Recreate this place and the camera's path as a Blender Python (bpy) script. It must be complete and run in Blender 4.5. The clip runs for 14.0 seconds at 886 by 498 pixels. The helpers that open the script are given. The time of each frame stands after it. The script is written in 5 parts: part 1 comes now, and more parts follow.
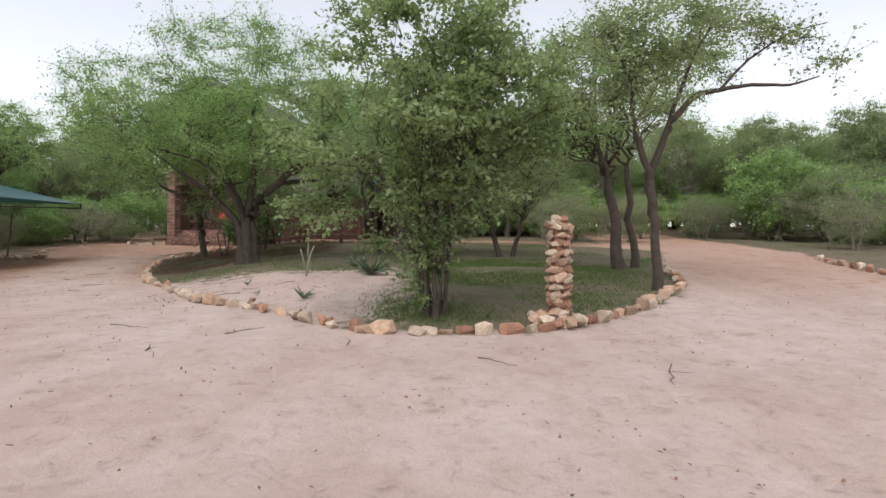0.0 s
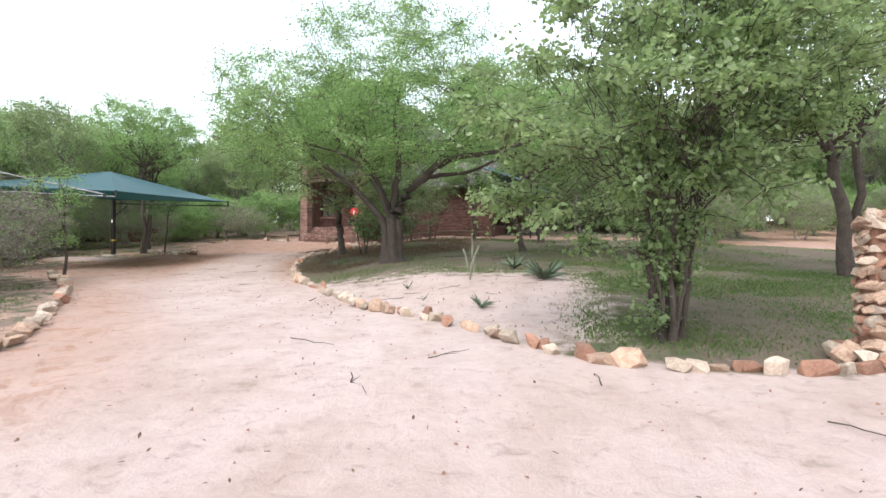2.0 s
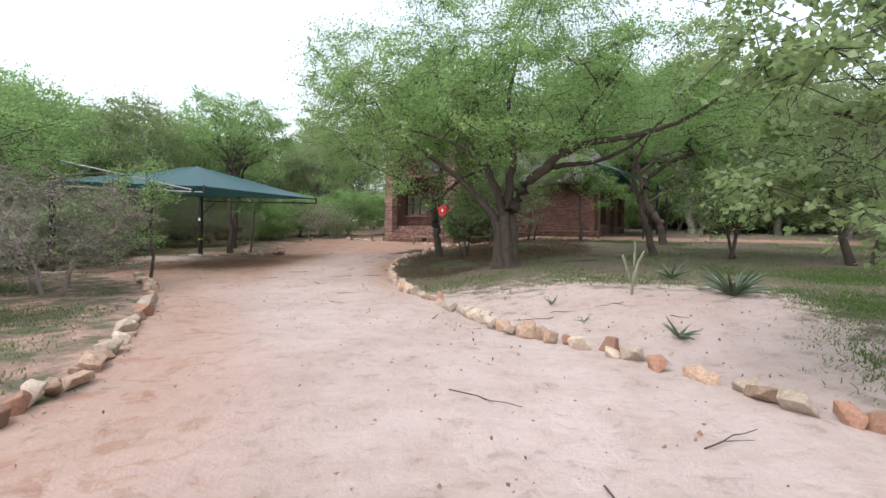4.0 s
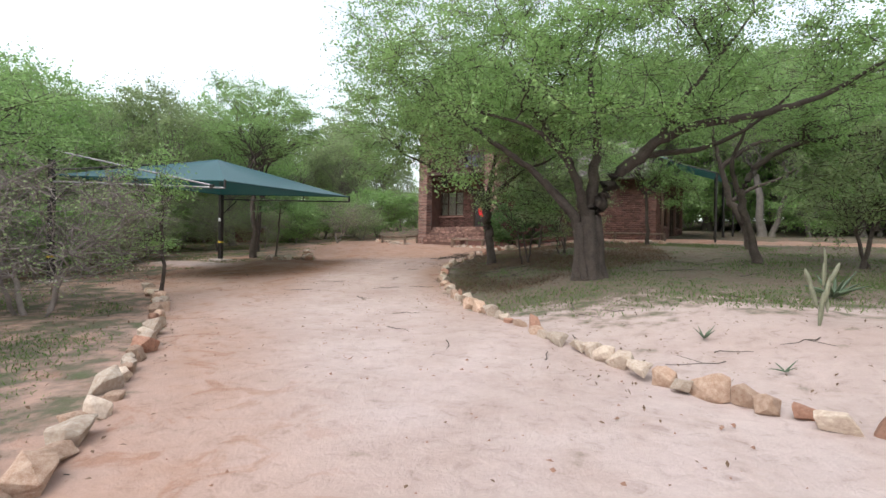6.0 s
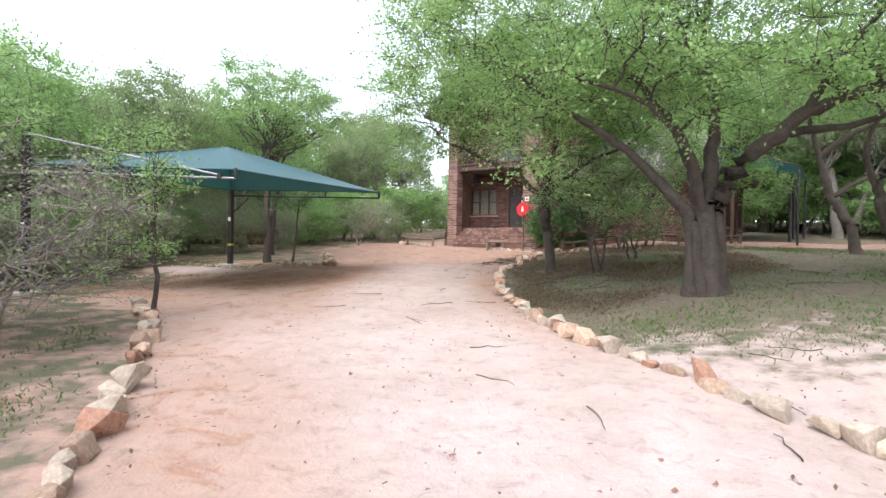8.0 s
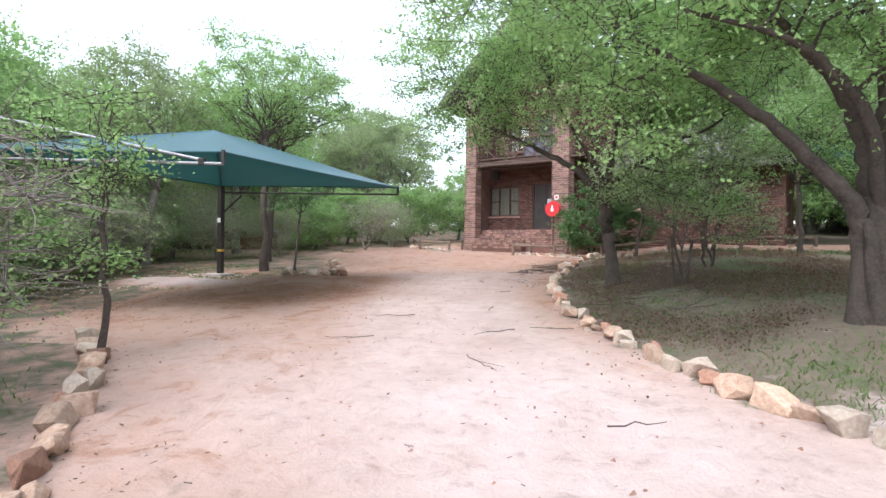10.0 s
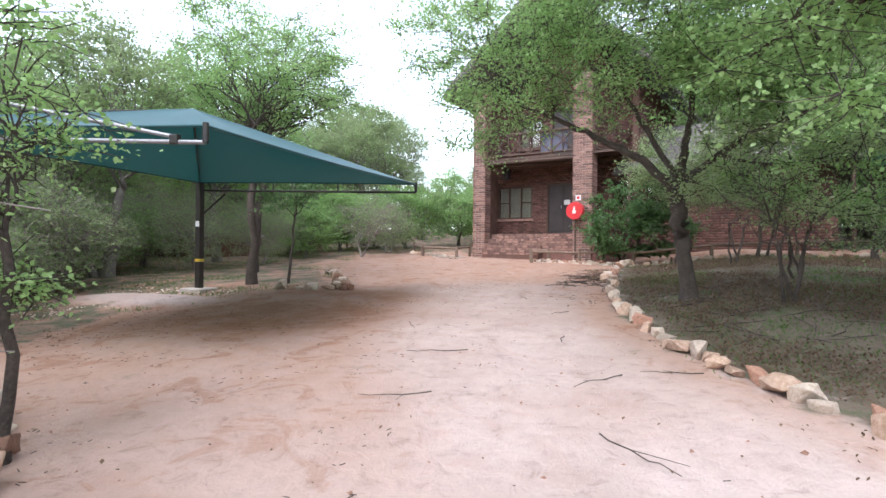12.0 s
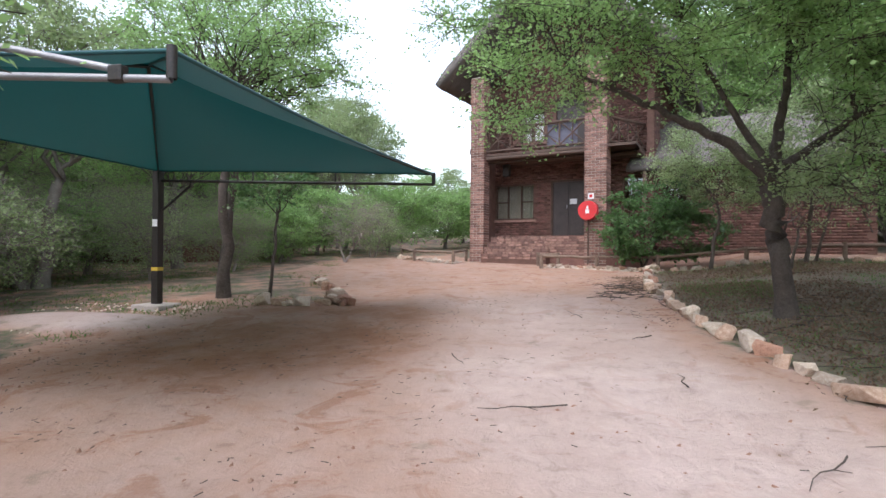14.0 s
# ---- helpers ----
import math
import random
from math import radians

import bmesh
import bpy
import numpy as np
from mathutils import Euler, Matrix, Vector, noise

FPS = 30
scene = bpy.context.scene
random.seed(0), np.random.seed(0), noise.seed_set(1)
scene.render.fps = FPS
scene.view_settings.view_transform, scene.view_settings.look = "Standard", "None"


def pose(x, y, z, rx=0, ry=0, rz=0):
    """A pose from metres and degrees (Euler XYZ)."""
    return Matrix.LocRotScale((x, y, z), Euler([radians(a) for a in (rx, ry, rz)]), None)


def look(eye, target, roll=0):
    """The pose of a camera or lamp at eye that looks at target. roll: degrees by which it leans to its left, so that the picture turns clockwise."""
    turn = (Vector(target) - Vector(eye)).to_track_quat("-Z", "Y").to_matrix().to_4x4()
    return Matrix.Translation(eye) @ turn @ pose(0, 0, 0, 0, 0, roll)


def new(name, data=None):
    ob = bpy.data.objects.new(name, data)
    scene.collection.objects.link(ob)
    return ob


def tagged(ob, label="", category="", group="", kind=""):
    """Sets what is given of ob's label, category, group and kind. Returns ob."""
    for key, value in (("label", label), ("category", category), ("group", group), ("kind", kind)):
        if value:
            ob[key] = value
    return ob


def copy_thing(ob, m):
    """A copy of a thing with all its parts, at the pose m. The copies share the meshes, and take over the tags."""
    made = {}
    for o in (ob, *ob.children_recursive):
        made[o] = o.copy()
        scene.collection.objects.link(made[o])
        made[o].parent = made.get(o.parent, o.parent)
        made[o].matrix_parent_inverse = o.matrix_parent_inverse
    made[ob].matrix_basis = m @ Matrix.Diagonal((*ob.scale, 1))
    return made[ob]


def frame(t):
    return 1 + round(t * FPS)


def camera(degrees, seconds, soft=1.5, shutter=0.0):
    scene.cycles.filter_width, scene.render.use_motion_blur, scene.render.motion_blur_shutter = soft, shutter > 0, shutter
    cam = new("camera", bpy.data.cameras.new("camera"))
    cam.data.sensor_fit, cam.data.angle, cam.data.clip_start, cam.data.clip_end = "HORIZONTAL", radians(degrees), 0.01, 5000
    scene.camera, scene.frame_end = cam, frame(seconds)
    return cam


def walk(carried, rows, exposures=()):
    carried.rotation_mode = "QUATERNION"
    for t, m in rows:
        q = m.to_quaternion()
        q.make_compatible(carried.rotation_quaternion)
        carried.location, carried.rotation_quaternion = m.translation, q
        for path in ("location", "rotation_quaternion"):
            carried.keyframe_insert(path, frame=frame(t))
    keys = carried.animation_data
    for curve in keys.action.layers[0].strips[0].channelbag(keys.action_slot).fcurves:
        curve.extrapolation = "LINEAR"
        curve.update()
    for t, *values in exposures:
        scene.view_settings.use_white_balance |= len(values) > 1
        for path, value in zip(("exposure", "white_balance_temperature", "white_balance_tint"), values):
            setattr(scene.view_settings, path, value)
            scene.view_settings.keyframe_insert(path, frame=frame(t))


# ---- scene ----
cam = camera(78.8, 14.0)
METRES, EYE, TILT, LEAN, TURN = 18.1, 1.5, 0.0, 0.0, 0.0
ROWS = [
    (0.0, 0.0, 0.0, 0.0, -0.0, 0.01, -0.24),
    (0.5, -0.0189, 0.0219, 0.0009, 2.94, -0.09, -0.34),
    (1.0, -0.0433, 0.0434, 0.002, 5.9, -0.23, -0.52),
    (1.5, -0.0682, 0.0647, 0.0042, 8.08, -0.41, -0.48),
    (2.0, -0.0942, 0.085, 0.0054, 10.84, -0.55, -0.5),
    (2.5, -0.1205, 0.1099, 0.005, 12.58, -0.53, -0.69),
    (3.0, -0.1461, 0.1371, 0.0057, 14.69, -0.6, -0.8),
    (5.5, -0.2722, 0.277, 0.0123, 19.65, -0.71, -0.95),
    (6.0, -0.2981, 0.3046, 0.013, 19.72, -0.66, -0.97),
    (6.5, -0.3241, 0.3327, 0.015, 20.04, -0.63, -0.98),
    (7.0, -0.3503, 0.3619, 0.0152, 20.24, -0.59, -0.99),
    (7.5, -0.3764, 0.3903, 0.0154, 20.61, -0.6, -1.05),
    (8.0, -0.402, 0.4206, 0.015, 20.67, -0.55, -1.04),
    (10.5, -0.5214, 0.5625, 0.018, 20.01, -0.16, -0.77),
    (11.0, -0.5437, 0.5861, 0.0189, 19.61, -0.06, -0.71),
    (11.5, -0.5664, 0.6096, 0.0203, 18.57, 0.11, -0.64),
    (12.0, -0.5919, 0.6347, 0.0215, 18.1, 0.2, -0.61),
    (12.5, -0.617, 0.6607, 0.0219, 17.89, 0.23, -0.57),
    (13.0, -0.6426, 0.6852, 0.022, 17.68, 0.3, -0.61),
    (13.5, -0.6633, 0.7091, 0.0225, 16.55, 0.42, -0.59),
    (14.0, -0.6808, 0.7299, 0.0237, 14.36, 0.53, -0.5),
]
walk(cam, [(t, pose(0, 0, EYE, TILT, LEAN, TURN) @ pose(METRES * x, METRES * y, METRES * z, 90 + pitch, roll, yaw)) for t, x, y, z, yaw, pitch, roll in ROWS],
     exposures=[(0.0, -0.76, 6800, 11), (1.0, -0.38, 6650, 10), (1.5, -0.02, 6450, 9), (2.4, -0.0, 6350, 9), (3.0, -0.17, 6350, 9), (5.5, -0.34, 6450, 10), (6.5, -0.22, 6400, 9), (8.0, 0.25, 6250, 10), (11.0, 0.3, 5950, 11), (12.5, 0.15, 5950, 12), (14.0, -0.02, 6000, 12)])

# ---- light: bright overcast ----
world = bpy.data.worlds.new("overcast_sky")
scene.world = world
world.use_nodes = True
wn, wl = world.node_tree.nodes, world.node_tree.links
sky = wn.new("ShaderNodeTexSky")
sky.sky_type = "NISHITA"
sky.sun_disc = False
sky.sun_elevation, sky.sun_rotation = radians(58), radians(200)
sky.dust_density, sky.ozone_density, sky.air_density = 2.0, 1.0, 1.0
pale = wn.new("ShaderNodeHueSaturation")
pale.inputs["Saturation"].default_value = 0.35
pale.inputs["Value"].default_value = 3.2
wl.new(sky.outputs[0], pale.inputs["Color"])
wl.new(pale.outputs[0], wn["Background"].inputs["Color"])
wn["Background"].inputs["Strength"].default_value = 0.15
sun = new("sun", bpy.data.lights.new("sun", "SUN"))
sun.data.energy, sun.data.angle, sun.data.color = 0.9, radians(50), (1.0, 0.98, 0.96)
sun.matrix_world = look((-10, -29, 50), (0, 0, 0))
scene.view_settings.exposure = 0.0

# ---- small helpers ----
rng = np.random.default_rng(7)


def smooth(a, b, v):
    k = np.clip((v - a) / (b - a), 0, 1)
    return k * k * (3 - 2 * k)


RISE_Y = [-200, -60, 0, 8, 12, 17.5, 19.2, 21, 24, 28, 31, 34, 43, 60, 100, 300, 900]
RISE_Z = [-3, -1.5, 0, .33, .43, .66, .8, .98, 1.2, 1.46, 1.66, 1.86, 2.5, 3.7, 5.5, 9, 12]
EDGE_Y = [7, 8, 9, 10, 12, 14, 17, 20, 24, 28, 40]
EDGE_X = [-.5, -1.5, -2.5, -3.6, -5.9, -7.4, -9.3, -10.5, -10.8, -10.7, -10.5]


def ground_z(x, y):
    """The lie of the land: it rises towards the house, and the planted island is a low mound."""
    return np.interp(y, RISE_Y, RISE_Z) + 0.4 * smooth(0, 4, x - np.interp(y, EDGE_Y, EDGE_X)) * smooth(6, 15, y)


def gz(x, y):
    return float(ground_z(np.array(x, float), np.array(y, float)))


def quick_mesh(name, verts, faces, shade_smooth=False):
    """A mesh from arrays; faces all have the same number of corners."""
    verts, faces = np.asarray(verts, np.float32), np.asarray(faces, np.int32)
    me = bpy.data.meshes.new(name)
    n, k = faces.shape
    me.vertices.add(len(verts))
    me.vertices.foreach_set("co", verts.ravel())
    me.loops.add(n * k)
    me.loops.foreach_set("vertex_index", faces.ravel())
    me.polygons.add(n)
    me.polygons.foreach_set("loop_start", np.arange(0, n * k, k, dtype=np.int32))
    me.polygons.foreach_set("loop_total", np.full(n, k, np.int32))
    me.update(calc_edges=True)
    if shade_smooth:
        me.polygons.foreach_set("use_smooth", np.ones(n, bool))
    return me


def hang(name, me, material, parent=None, label=""):
    ob = new(name, me)
    if material and not me.materials:
        me.materials.append(material)
    if parent:
        ob.parent = parent
    if label:
        ob["label"] = label
    return ob


def part(name, bm, material, parent=None, label="", shade_smooth=False):
    me = bpy.data.meshes.new(name)
    bm.normal_update()
    bm.to_mesh(me)
    bm.free()
    if shade_smooth:
        me.polygons.foreach_set("use_smooth", np.ones(len(me.polygons), bool))
    return hang(name, me, material, parent, label)


def add_box(bm, a, b, bevel=0.0, m=None):
    """A box between two corners in bm."""
    geo = bmesh.ops.create_cube(bm, size=1.0)
    a, b = Vector(a), Vector(b)
    mat = Matrix.Translation((a + b) / 2) @ Matrix.Diagonal((abs(b.x - a.x), abs(b.y - a.y), abs(b.z - a.z), 1))
    bmesh.ops.transform(bm, matrix=(m @ mat) if m else mat, verts=geo["verts"])
    if bevel:
        edges = list({e for v in geo["verts"] for e in v.link_edges})
        bmesh.ops.bevel(bm, geom=edges, offset=bevel, segments=1, affect="EDGES")


def box(a, b, bevel=0.0):
    bm = bmesh.new()
    add_box(bm, a, b, bevel)
    return bm


def tube_arrays(points, radii, sides=6, base=0):
    """Vertices and quads of a tube along points."""
    p = np.asarray(points, float)
    d = np.gradient(p, axis=0)
    d /= np.linalg.norm(d, axis=1)[:, None] + 1e-9
    ref = np.where(np.abs(d[:, 2:3]) > 0.9, [[1.0, 0, 0]], [[0, 0, 1.0]])
    u = np.cross(d, ref)
    u /= np.linalg.norm(u, axis=1)[:, None] + 1e-9
    v = np.cross(d, u)
    a = np.arange(sides) * 2 * np.pi / sides
    r = np.asarray(radii, float)[:, None, None]
    vs = p[:, None, :] + r * (np.cos(a)[None, :, None] * u[:, None, :] + np.sin(a)[None, :, None] * v[:, None, :])
    n = len(p)
    i = np.arange(n - 1)[:, None] * sides
    k = np.arange(sides)[None, :]
    k2 = (k + 1) % sides
    q = np.stack([i + k, i + k2, i + sides + k2, i + sides + k], -1).reshape(-1, 4)
    return vs.reshape(-1, 3), q + base


class Mass:
    """Collects tubes and quads into one mesh."""

    def __init__(self):
        self.v, self.f, self.n = [], [], 0

    def tube(self, pts, radii, sides=6):
        v, f = tube_arrays(pts, radii, sides, self.n)
        self.v.append(v), self.f.append(f)
        self.n += len(v)

    def raw(self, v, f):
        self.v.append(v), self.f.append(np.asarray(f) + self.n)
        self.n += len(v)

    def mesh(self, name, shade_smooth=False):
        return quick_mesh(name, np.concatenate(self.v), np.concatenate(self.f), shade_smooth)


def pipe(name, pts, r, material, parent=None, sides=10, label=""):
    m = Mass()
    m.tube(pts, [r] * len(pts), sides)
    return hang(name, m.mesh(name, True), material, parent, label)


# ---- materials ----
def material(name, rough=0.8, metal=0.0):
    m = bpy.data.materials.new(name)
    m.use_nodes = True
    b = m.node_tree.nodes["Principled BSDF"]
    b.inputs["Roughness"].default_value, b.inputs["Metallic"].default_value = rough, metal
    return m, m.node_tree.nodes, m.node_tree.links, b


def noise_node(n, l, scale, detail=4.0, rough=0.55, coord="Object"):
    tc = n.new("ShaderNodeTexCoord")
    t = n.new("ShaderNodeTexNoise")
    t.inputs["Scale"].default_value, t.inputs["Detail"].default_value, t.inputs["Roughness"].default_value = scale, detail, rough
    l.new(tc.outputs[coord], t.inputs["Vector"])
    return t


def ramp(n, l, source, stops):
    r = n.new("ShaderNodeValToRGB")
    e = r.color_ramp.elements
    while len(e) < len(stops):
        e.new(0.5)
    for k, (p, c) in zip(e, stops):
        k.position, k.color = p, (*c, 1)
    l.new(source, r.inputs["Fac"])
    return r


def mix(n, l, fac, a, b, kind="MIX"):
    x = n.new("ShaderNodeMix")
    x.data_type, x.blend_type = "RGBA", kind
    for sock, val in ((x.inputs["Factor"], fac), (x.inputs["A"], a), (x.inputs["B"], b)):
        if isinstance(val, (int, float)):
            sock.default_value = val
        elif isinstance(val, tuple):
            sock.default_value = (*val, 1)
        else:
            l.new(val, sock)
    return x.outputs["Result"]


def bump(n, l, b, height, strength=0.4, dist=0.02):
    k = n.new("ShaderNodeBump")
    k.inputs["Strength"].default_value, k.inputs["Distance"].default_value = strength, dist
    l.new(height, k.inputs["Height"])
    l.new(k.outputs[0], b.inputs["Normal"])


def two_scale(name, dark, light, spot, coarse=3.0, fine=60.0, rough=0.85, metal=0.0, relief=0.4, dist=0.01, island=False, vary=0.35, coord="Object"):
    """A worn surface: large patches, fine grain, and a change from piece to piece."""
    m, n, l, b = material(name, rough, metal)
    big, small = noise_node(n, l, coarse, 5, coord=coord), noise_node(n, l, fine, 6, 0.65, coord=coord)
    c = ramp(n, l, big.outputs["Fac"], [(0.3, dark), (0.7, light)]).outputs[0]
    s = ramp(n, l, small.outputs["Fac"], [(0.42, (0, 0, 0)), (0.72, (1, 1, 1))]).outputs[0]
    c = mix(n, l, mix(n, l, 1.0, s, (0.55, 0.55, 0.55), "MULTIPLY"), c, spot)
    if vary:
        src = n.new("ShaderNodeNewGeometry").outputs["Random Per Island"] if island else n.new("ShaderNodeObjectInfo").outputs["Random"]
        v = ramp(n, l, src, [(0, (1 - vary,) * 3), (1, (1 + vary,) * 3)]).outputs[0]
        c = mix(n, l, 1.0, c, v, "MULTIPLY")
    l.new(c, b.inputs["Base Color"])
    bump(n, l, b, small.outputs["Fac"], relief, dist)
    return m


def leaf_material(name, dark, light, pale, gloss=0.45, through_light=None):
    m, n, l, b = material(name, gloss)
    g = n.new("ShaderNodeNewGeometry")
    c = ramp(n, l, g.outputs["Random Per Island"], [(0.0, dark), (0.55, light), (0.93, light), (1.0, pale)]).outputs[0]
    big = noise_node(n, l, 0.55, 3)
    c = mix(n, l, ramp(n, l, big.outputs["Fac"], [(0.35, (0, 0, 0)), (0.65, (0.4, 0.4, 0.4))]).outputs[0], c, pale)
    l.new(c, b.inputs["Base Color"])
    t = n.new("ShaderNodeBsdfTranslucent")
    l.new(mix(n, l, 0.5, c, through_light or pale), t.inputs["Color"])
    s = n.new("ShaderNodeMixShader")
    s.inputs[0].default_value = 0.52
    out = [k for k in n if k.type == "OUTPUT_MATERIAL"][0]
    l.new(b.outputs[0], s.inputs[1]), l.new(t.outputs[0], s.inputs[2]), l.new(s.outputs[0], out.inputs["Surface"])
    return m


LEAF_FRESH = leaf_material("fresh_leaf", (0.12, 0.225, 0.065), (0.275, 0.43, 0.14), (0.43, 0.56, 0.26), through_light=(0.39, 0.59, 0.21))
LEAF_DULL = leaf_material("dull_leaf", (0.09, 0.145, 0.062), (0.235, 0.32, 0.13), (0.45, 0.52, 0.33), through_light=(0.36, 0.5, 0.16))
LEAF_OLIVE = leaf_material("olive_leaf", (0.14, 0.19, 0.085), (0.275, 0.345, 0.145), (0.41, 0.46, 0.27), through_light=(0.38, 0.51, 0.22))
LEAF_DARK = leaf_material("glossy_dark_leaf", (0.04, 0.10, 0.03), (0.11, 0.22, 0.07), (0.22, 0.34, 0.14), 0.3)
GRASS = leaf_material("short_grass", (0.07, 0.13, 0.03), (0.13, 0.21, 0.06), (0.22, 0.24, 0.1), 0.6, (0.15, 0.24, 0.06))
LITTER = leaf_material("dead_leaf", (0.10, 0.065, 0.04), (0.16, 0.1, 0.065), (0.3, 0.21, 0.14), 0.8, (0.16, 0.1, 0.06))
SUCCULENT = two_scale("aloe_green", (0.05, 0.085, 0.045), (0.1, 0.15, 0.085), (0.17, 0.17, 0.11), 6, 80, 0.5, relief=0.2, vary=0.2)
CACTUS = two_scale("cactus_green", (0.12, 0.13, 0.08), (0.21, 0.22, 0.14), (0.3, 0.25, 0.18), 6, 60, 0.6, relief=0.3, vary=0.2)
BARK = two_scale("grey_brown_bark", (0.04, 0.029, 0.023), (0.09, 0.067, 0.053), (0.14, 0.115, 0.095), 5, 30, 0.95, relief=0.9, dist=0.03, vary=0.2)
TWIG = two_scale("dry_twig", (0.17, 0.135, 0.12), (0.3, 0.25, 0.22), (0.36, 0.32, 0.3), 5, 60, 0.95, relief=0.3, vary=0.2)
BARK_PALE = two_scale("pale_grey_bark", (0.12, 0.1, 0.085), (0.2, 0.175, 0.15), (0.27, 0.24, 0.21), 5, 30, 0.95, relief=0.6, dist=0.02, vary=0.2)
STONE = two_scale("ochre_fieldstone", (0.32, 0.17, 0.10), (0.52, 0.36, 0.26), (0.66, 0.56, 0.46), 4, 26, 0.9, relief=0.7, dist=0.02, vary=0.3)
STONE_PALE = two_scale("pale_fieldstone", (0.45, 0.34, 0.26), (0.66, 0.57, 0.47), (0.42, 0.27, 0.17), 5, 26, 0.9, relief=0.7, dist=0.02, vary=0.25)
STONE_RED = two_scale("red_fieldstone", (0.24, 0.11, 0.07), (0.40, 0.20, 0.13), (0.5, 0.36, 0.27), 5, 26, 0.9, relief=0.7, dist=0.02, vary=0.3)
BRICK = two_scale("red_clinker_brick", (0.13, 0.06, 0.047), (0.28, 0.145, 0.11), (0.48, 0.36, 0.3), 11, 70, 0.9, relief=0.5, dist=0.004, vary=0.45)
# wall bricks and body: darker than the pillars', with shade put into the colour
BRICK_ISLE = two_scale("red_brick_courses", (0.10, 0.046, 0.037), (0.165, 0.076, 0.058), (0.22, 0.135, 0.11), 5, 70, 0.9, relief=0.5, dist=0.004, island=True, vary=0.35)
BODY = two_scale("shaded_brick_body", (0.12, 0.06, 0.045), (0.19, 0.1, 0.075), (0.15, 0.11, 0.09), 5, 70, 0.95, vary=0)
MORTAR = two_scale("grey_mortar", (0.42, 0.37, 0.32), (0.54, 0.48, 0.43), (0.3, 0.25, 0.21), 4, 80, 0.95, vary=0)
THATCH = two_scale("weathered_thatch", (0.1, 0.085, 0.075), (0.17, 0.15, 0.135), (0.23, 0.2, 0.18), 2.5, 45, 0.95, relief=0.9, dist=0.03, vary=0)
POLE_WOOD = two_scale("dark_stained_pole", (0.05, 0.028, 0.02), (0.10, 0.055, 0.035), (0.16, 0.1, 0.07), 5, 60, 0.7, relief=0.4, vary=0.2)
WEATHERED = two_scale("weathered_rail_wood", (0.12, 0.075, 0.05), (0.22, 0.15, 0.11), (0.3, 0.24, 0.2), 6, 60, 0.9, relief=0.5, vary=0.2)
BLACK_STEEL = two_scale("black_painted_steel", (0.012, 0.011, 0.011), (0.025, 0.023, 0.022), (0.09, 0.06, 0.045), 6, 90, 0.5, relief=0.1, dist=0.002, vary=0)
SILVER_STEEL = two_scale("silver_grey_pipe", (0.26, 0.25, 0.26), (0.38, 0.37, 0.38), (0.2, 0.17, 0.16), 5, 80, 0.45, 0.4, relief=0.1, dist=0.002, vary=0)
PLASTER = two_scale("beige_plaster", (0.42, 0.35, 0.27), (0.55, 0.47, 0.38), (0.33, 0.27, 0.21), 2, 50, 0.9, vary=0)
CURTAIN = two_scale("cream_curtain", (0.42, 0.36, 0.28), (0.55, 0.48, 0.39), (0.38, 0.32, 0.25), 9, 90, 0.95, vary=0)
DOOR_PAINT = two_scale("dark_brown_door", (0.035, 0.026, 0.024), (0.06, 0.045, 0.04), (0.09, 0.07, 0.06), 3, 60, 0.6, vary=0.1)
RED_ENAMEL = two_scale("red_enamel", (0.55, 0.02, 0.025), (0.68, 0.035, 0.04), (0.5, 0.05, 0.05), 5, 70, 0.4, relief=0.05, dist=0.001, vary=0)
WHITE_PAINT = two_scale("white_print", (0.75, 0.75, 0.74), (0.82, 0.82, 0.8), (0.66, 0.65, 0.62), 8, 90, 0.6, relief=0.05, dist=0.001, vary=0)
YELLOW_PAINT = two_scale("yellow_band", (0.6, 0.42, 0.04), (0.7, 0.5, 0.06), (0.45, 0.3, 0.08), 8, 90, 0.6, relief=0.05, dist=0.001, vary=0)
CONCRETE = two_scale("pale_concrete", (0.42, 0.37, 0.33), (0.55, 0.5, 0.45), (0.36, 0.3, 0.26), 3, 50, 0.9, vary=0)


def glass_material():
    m, n, l, b = material("dark_window_glass", 0.06)
    b.inputs["Base Color"].default_value = (0.75, 0.8, 0.8, 1)
    b.inputs["Transmission Weight"].default_value = 1.0
    return m


GLASS = glass_material()


def shade_net():
    """Knitted green shade cloth: lets a little light through."""
    m, n, l, b = material("green_shade_net", 0.5)
    big, fine = noise_node(n, l, 1.2, 4), noise_node(n, l, 120, 3)
    c = ramp(n, l, big.outputs["Fac"], [(0.3, (0.006, 0.052, 0.053)), (0.7, (0.01, 0.068, 0.068))]).outputs[0]
    c = mix(n, l, fine.outputs["Fac"], c, (0.028, 0.1, 0.105))
    l.new(c, b.inputs["Base Color"])
    b.inputs["Sheen Weight"].default_value = 0.25
    b.inputs["Specular IOR Level"].default_value = 0.3
    b.inputs["Sheen Tint"].default_value = (0.65, 0.8, 0.95, 1)
    t = n.new("ShaderNodeBsdfTranslucent")
    t.inputs["Color"].default_value = (0.001, 0.13, 0.125, 1)
    s = n.new("ShaderNodeMixShader")
    s.inputs[0].default_value = 0.14
    out = [k for k in n if k.type == "OUTPUT_MATERIAL"][0]
    l.new(b.outputs[0], s.inputs[1]), l.new(t.outputs[0], s.inputs[2]), l.new(s.outputs[0], out.inputs["Surface"])
    bump(n, l, b, fine.outputs["Fac"], 0.2, 0.003)
    return m


NET = shade_net()


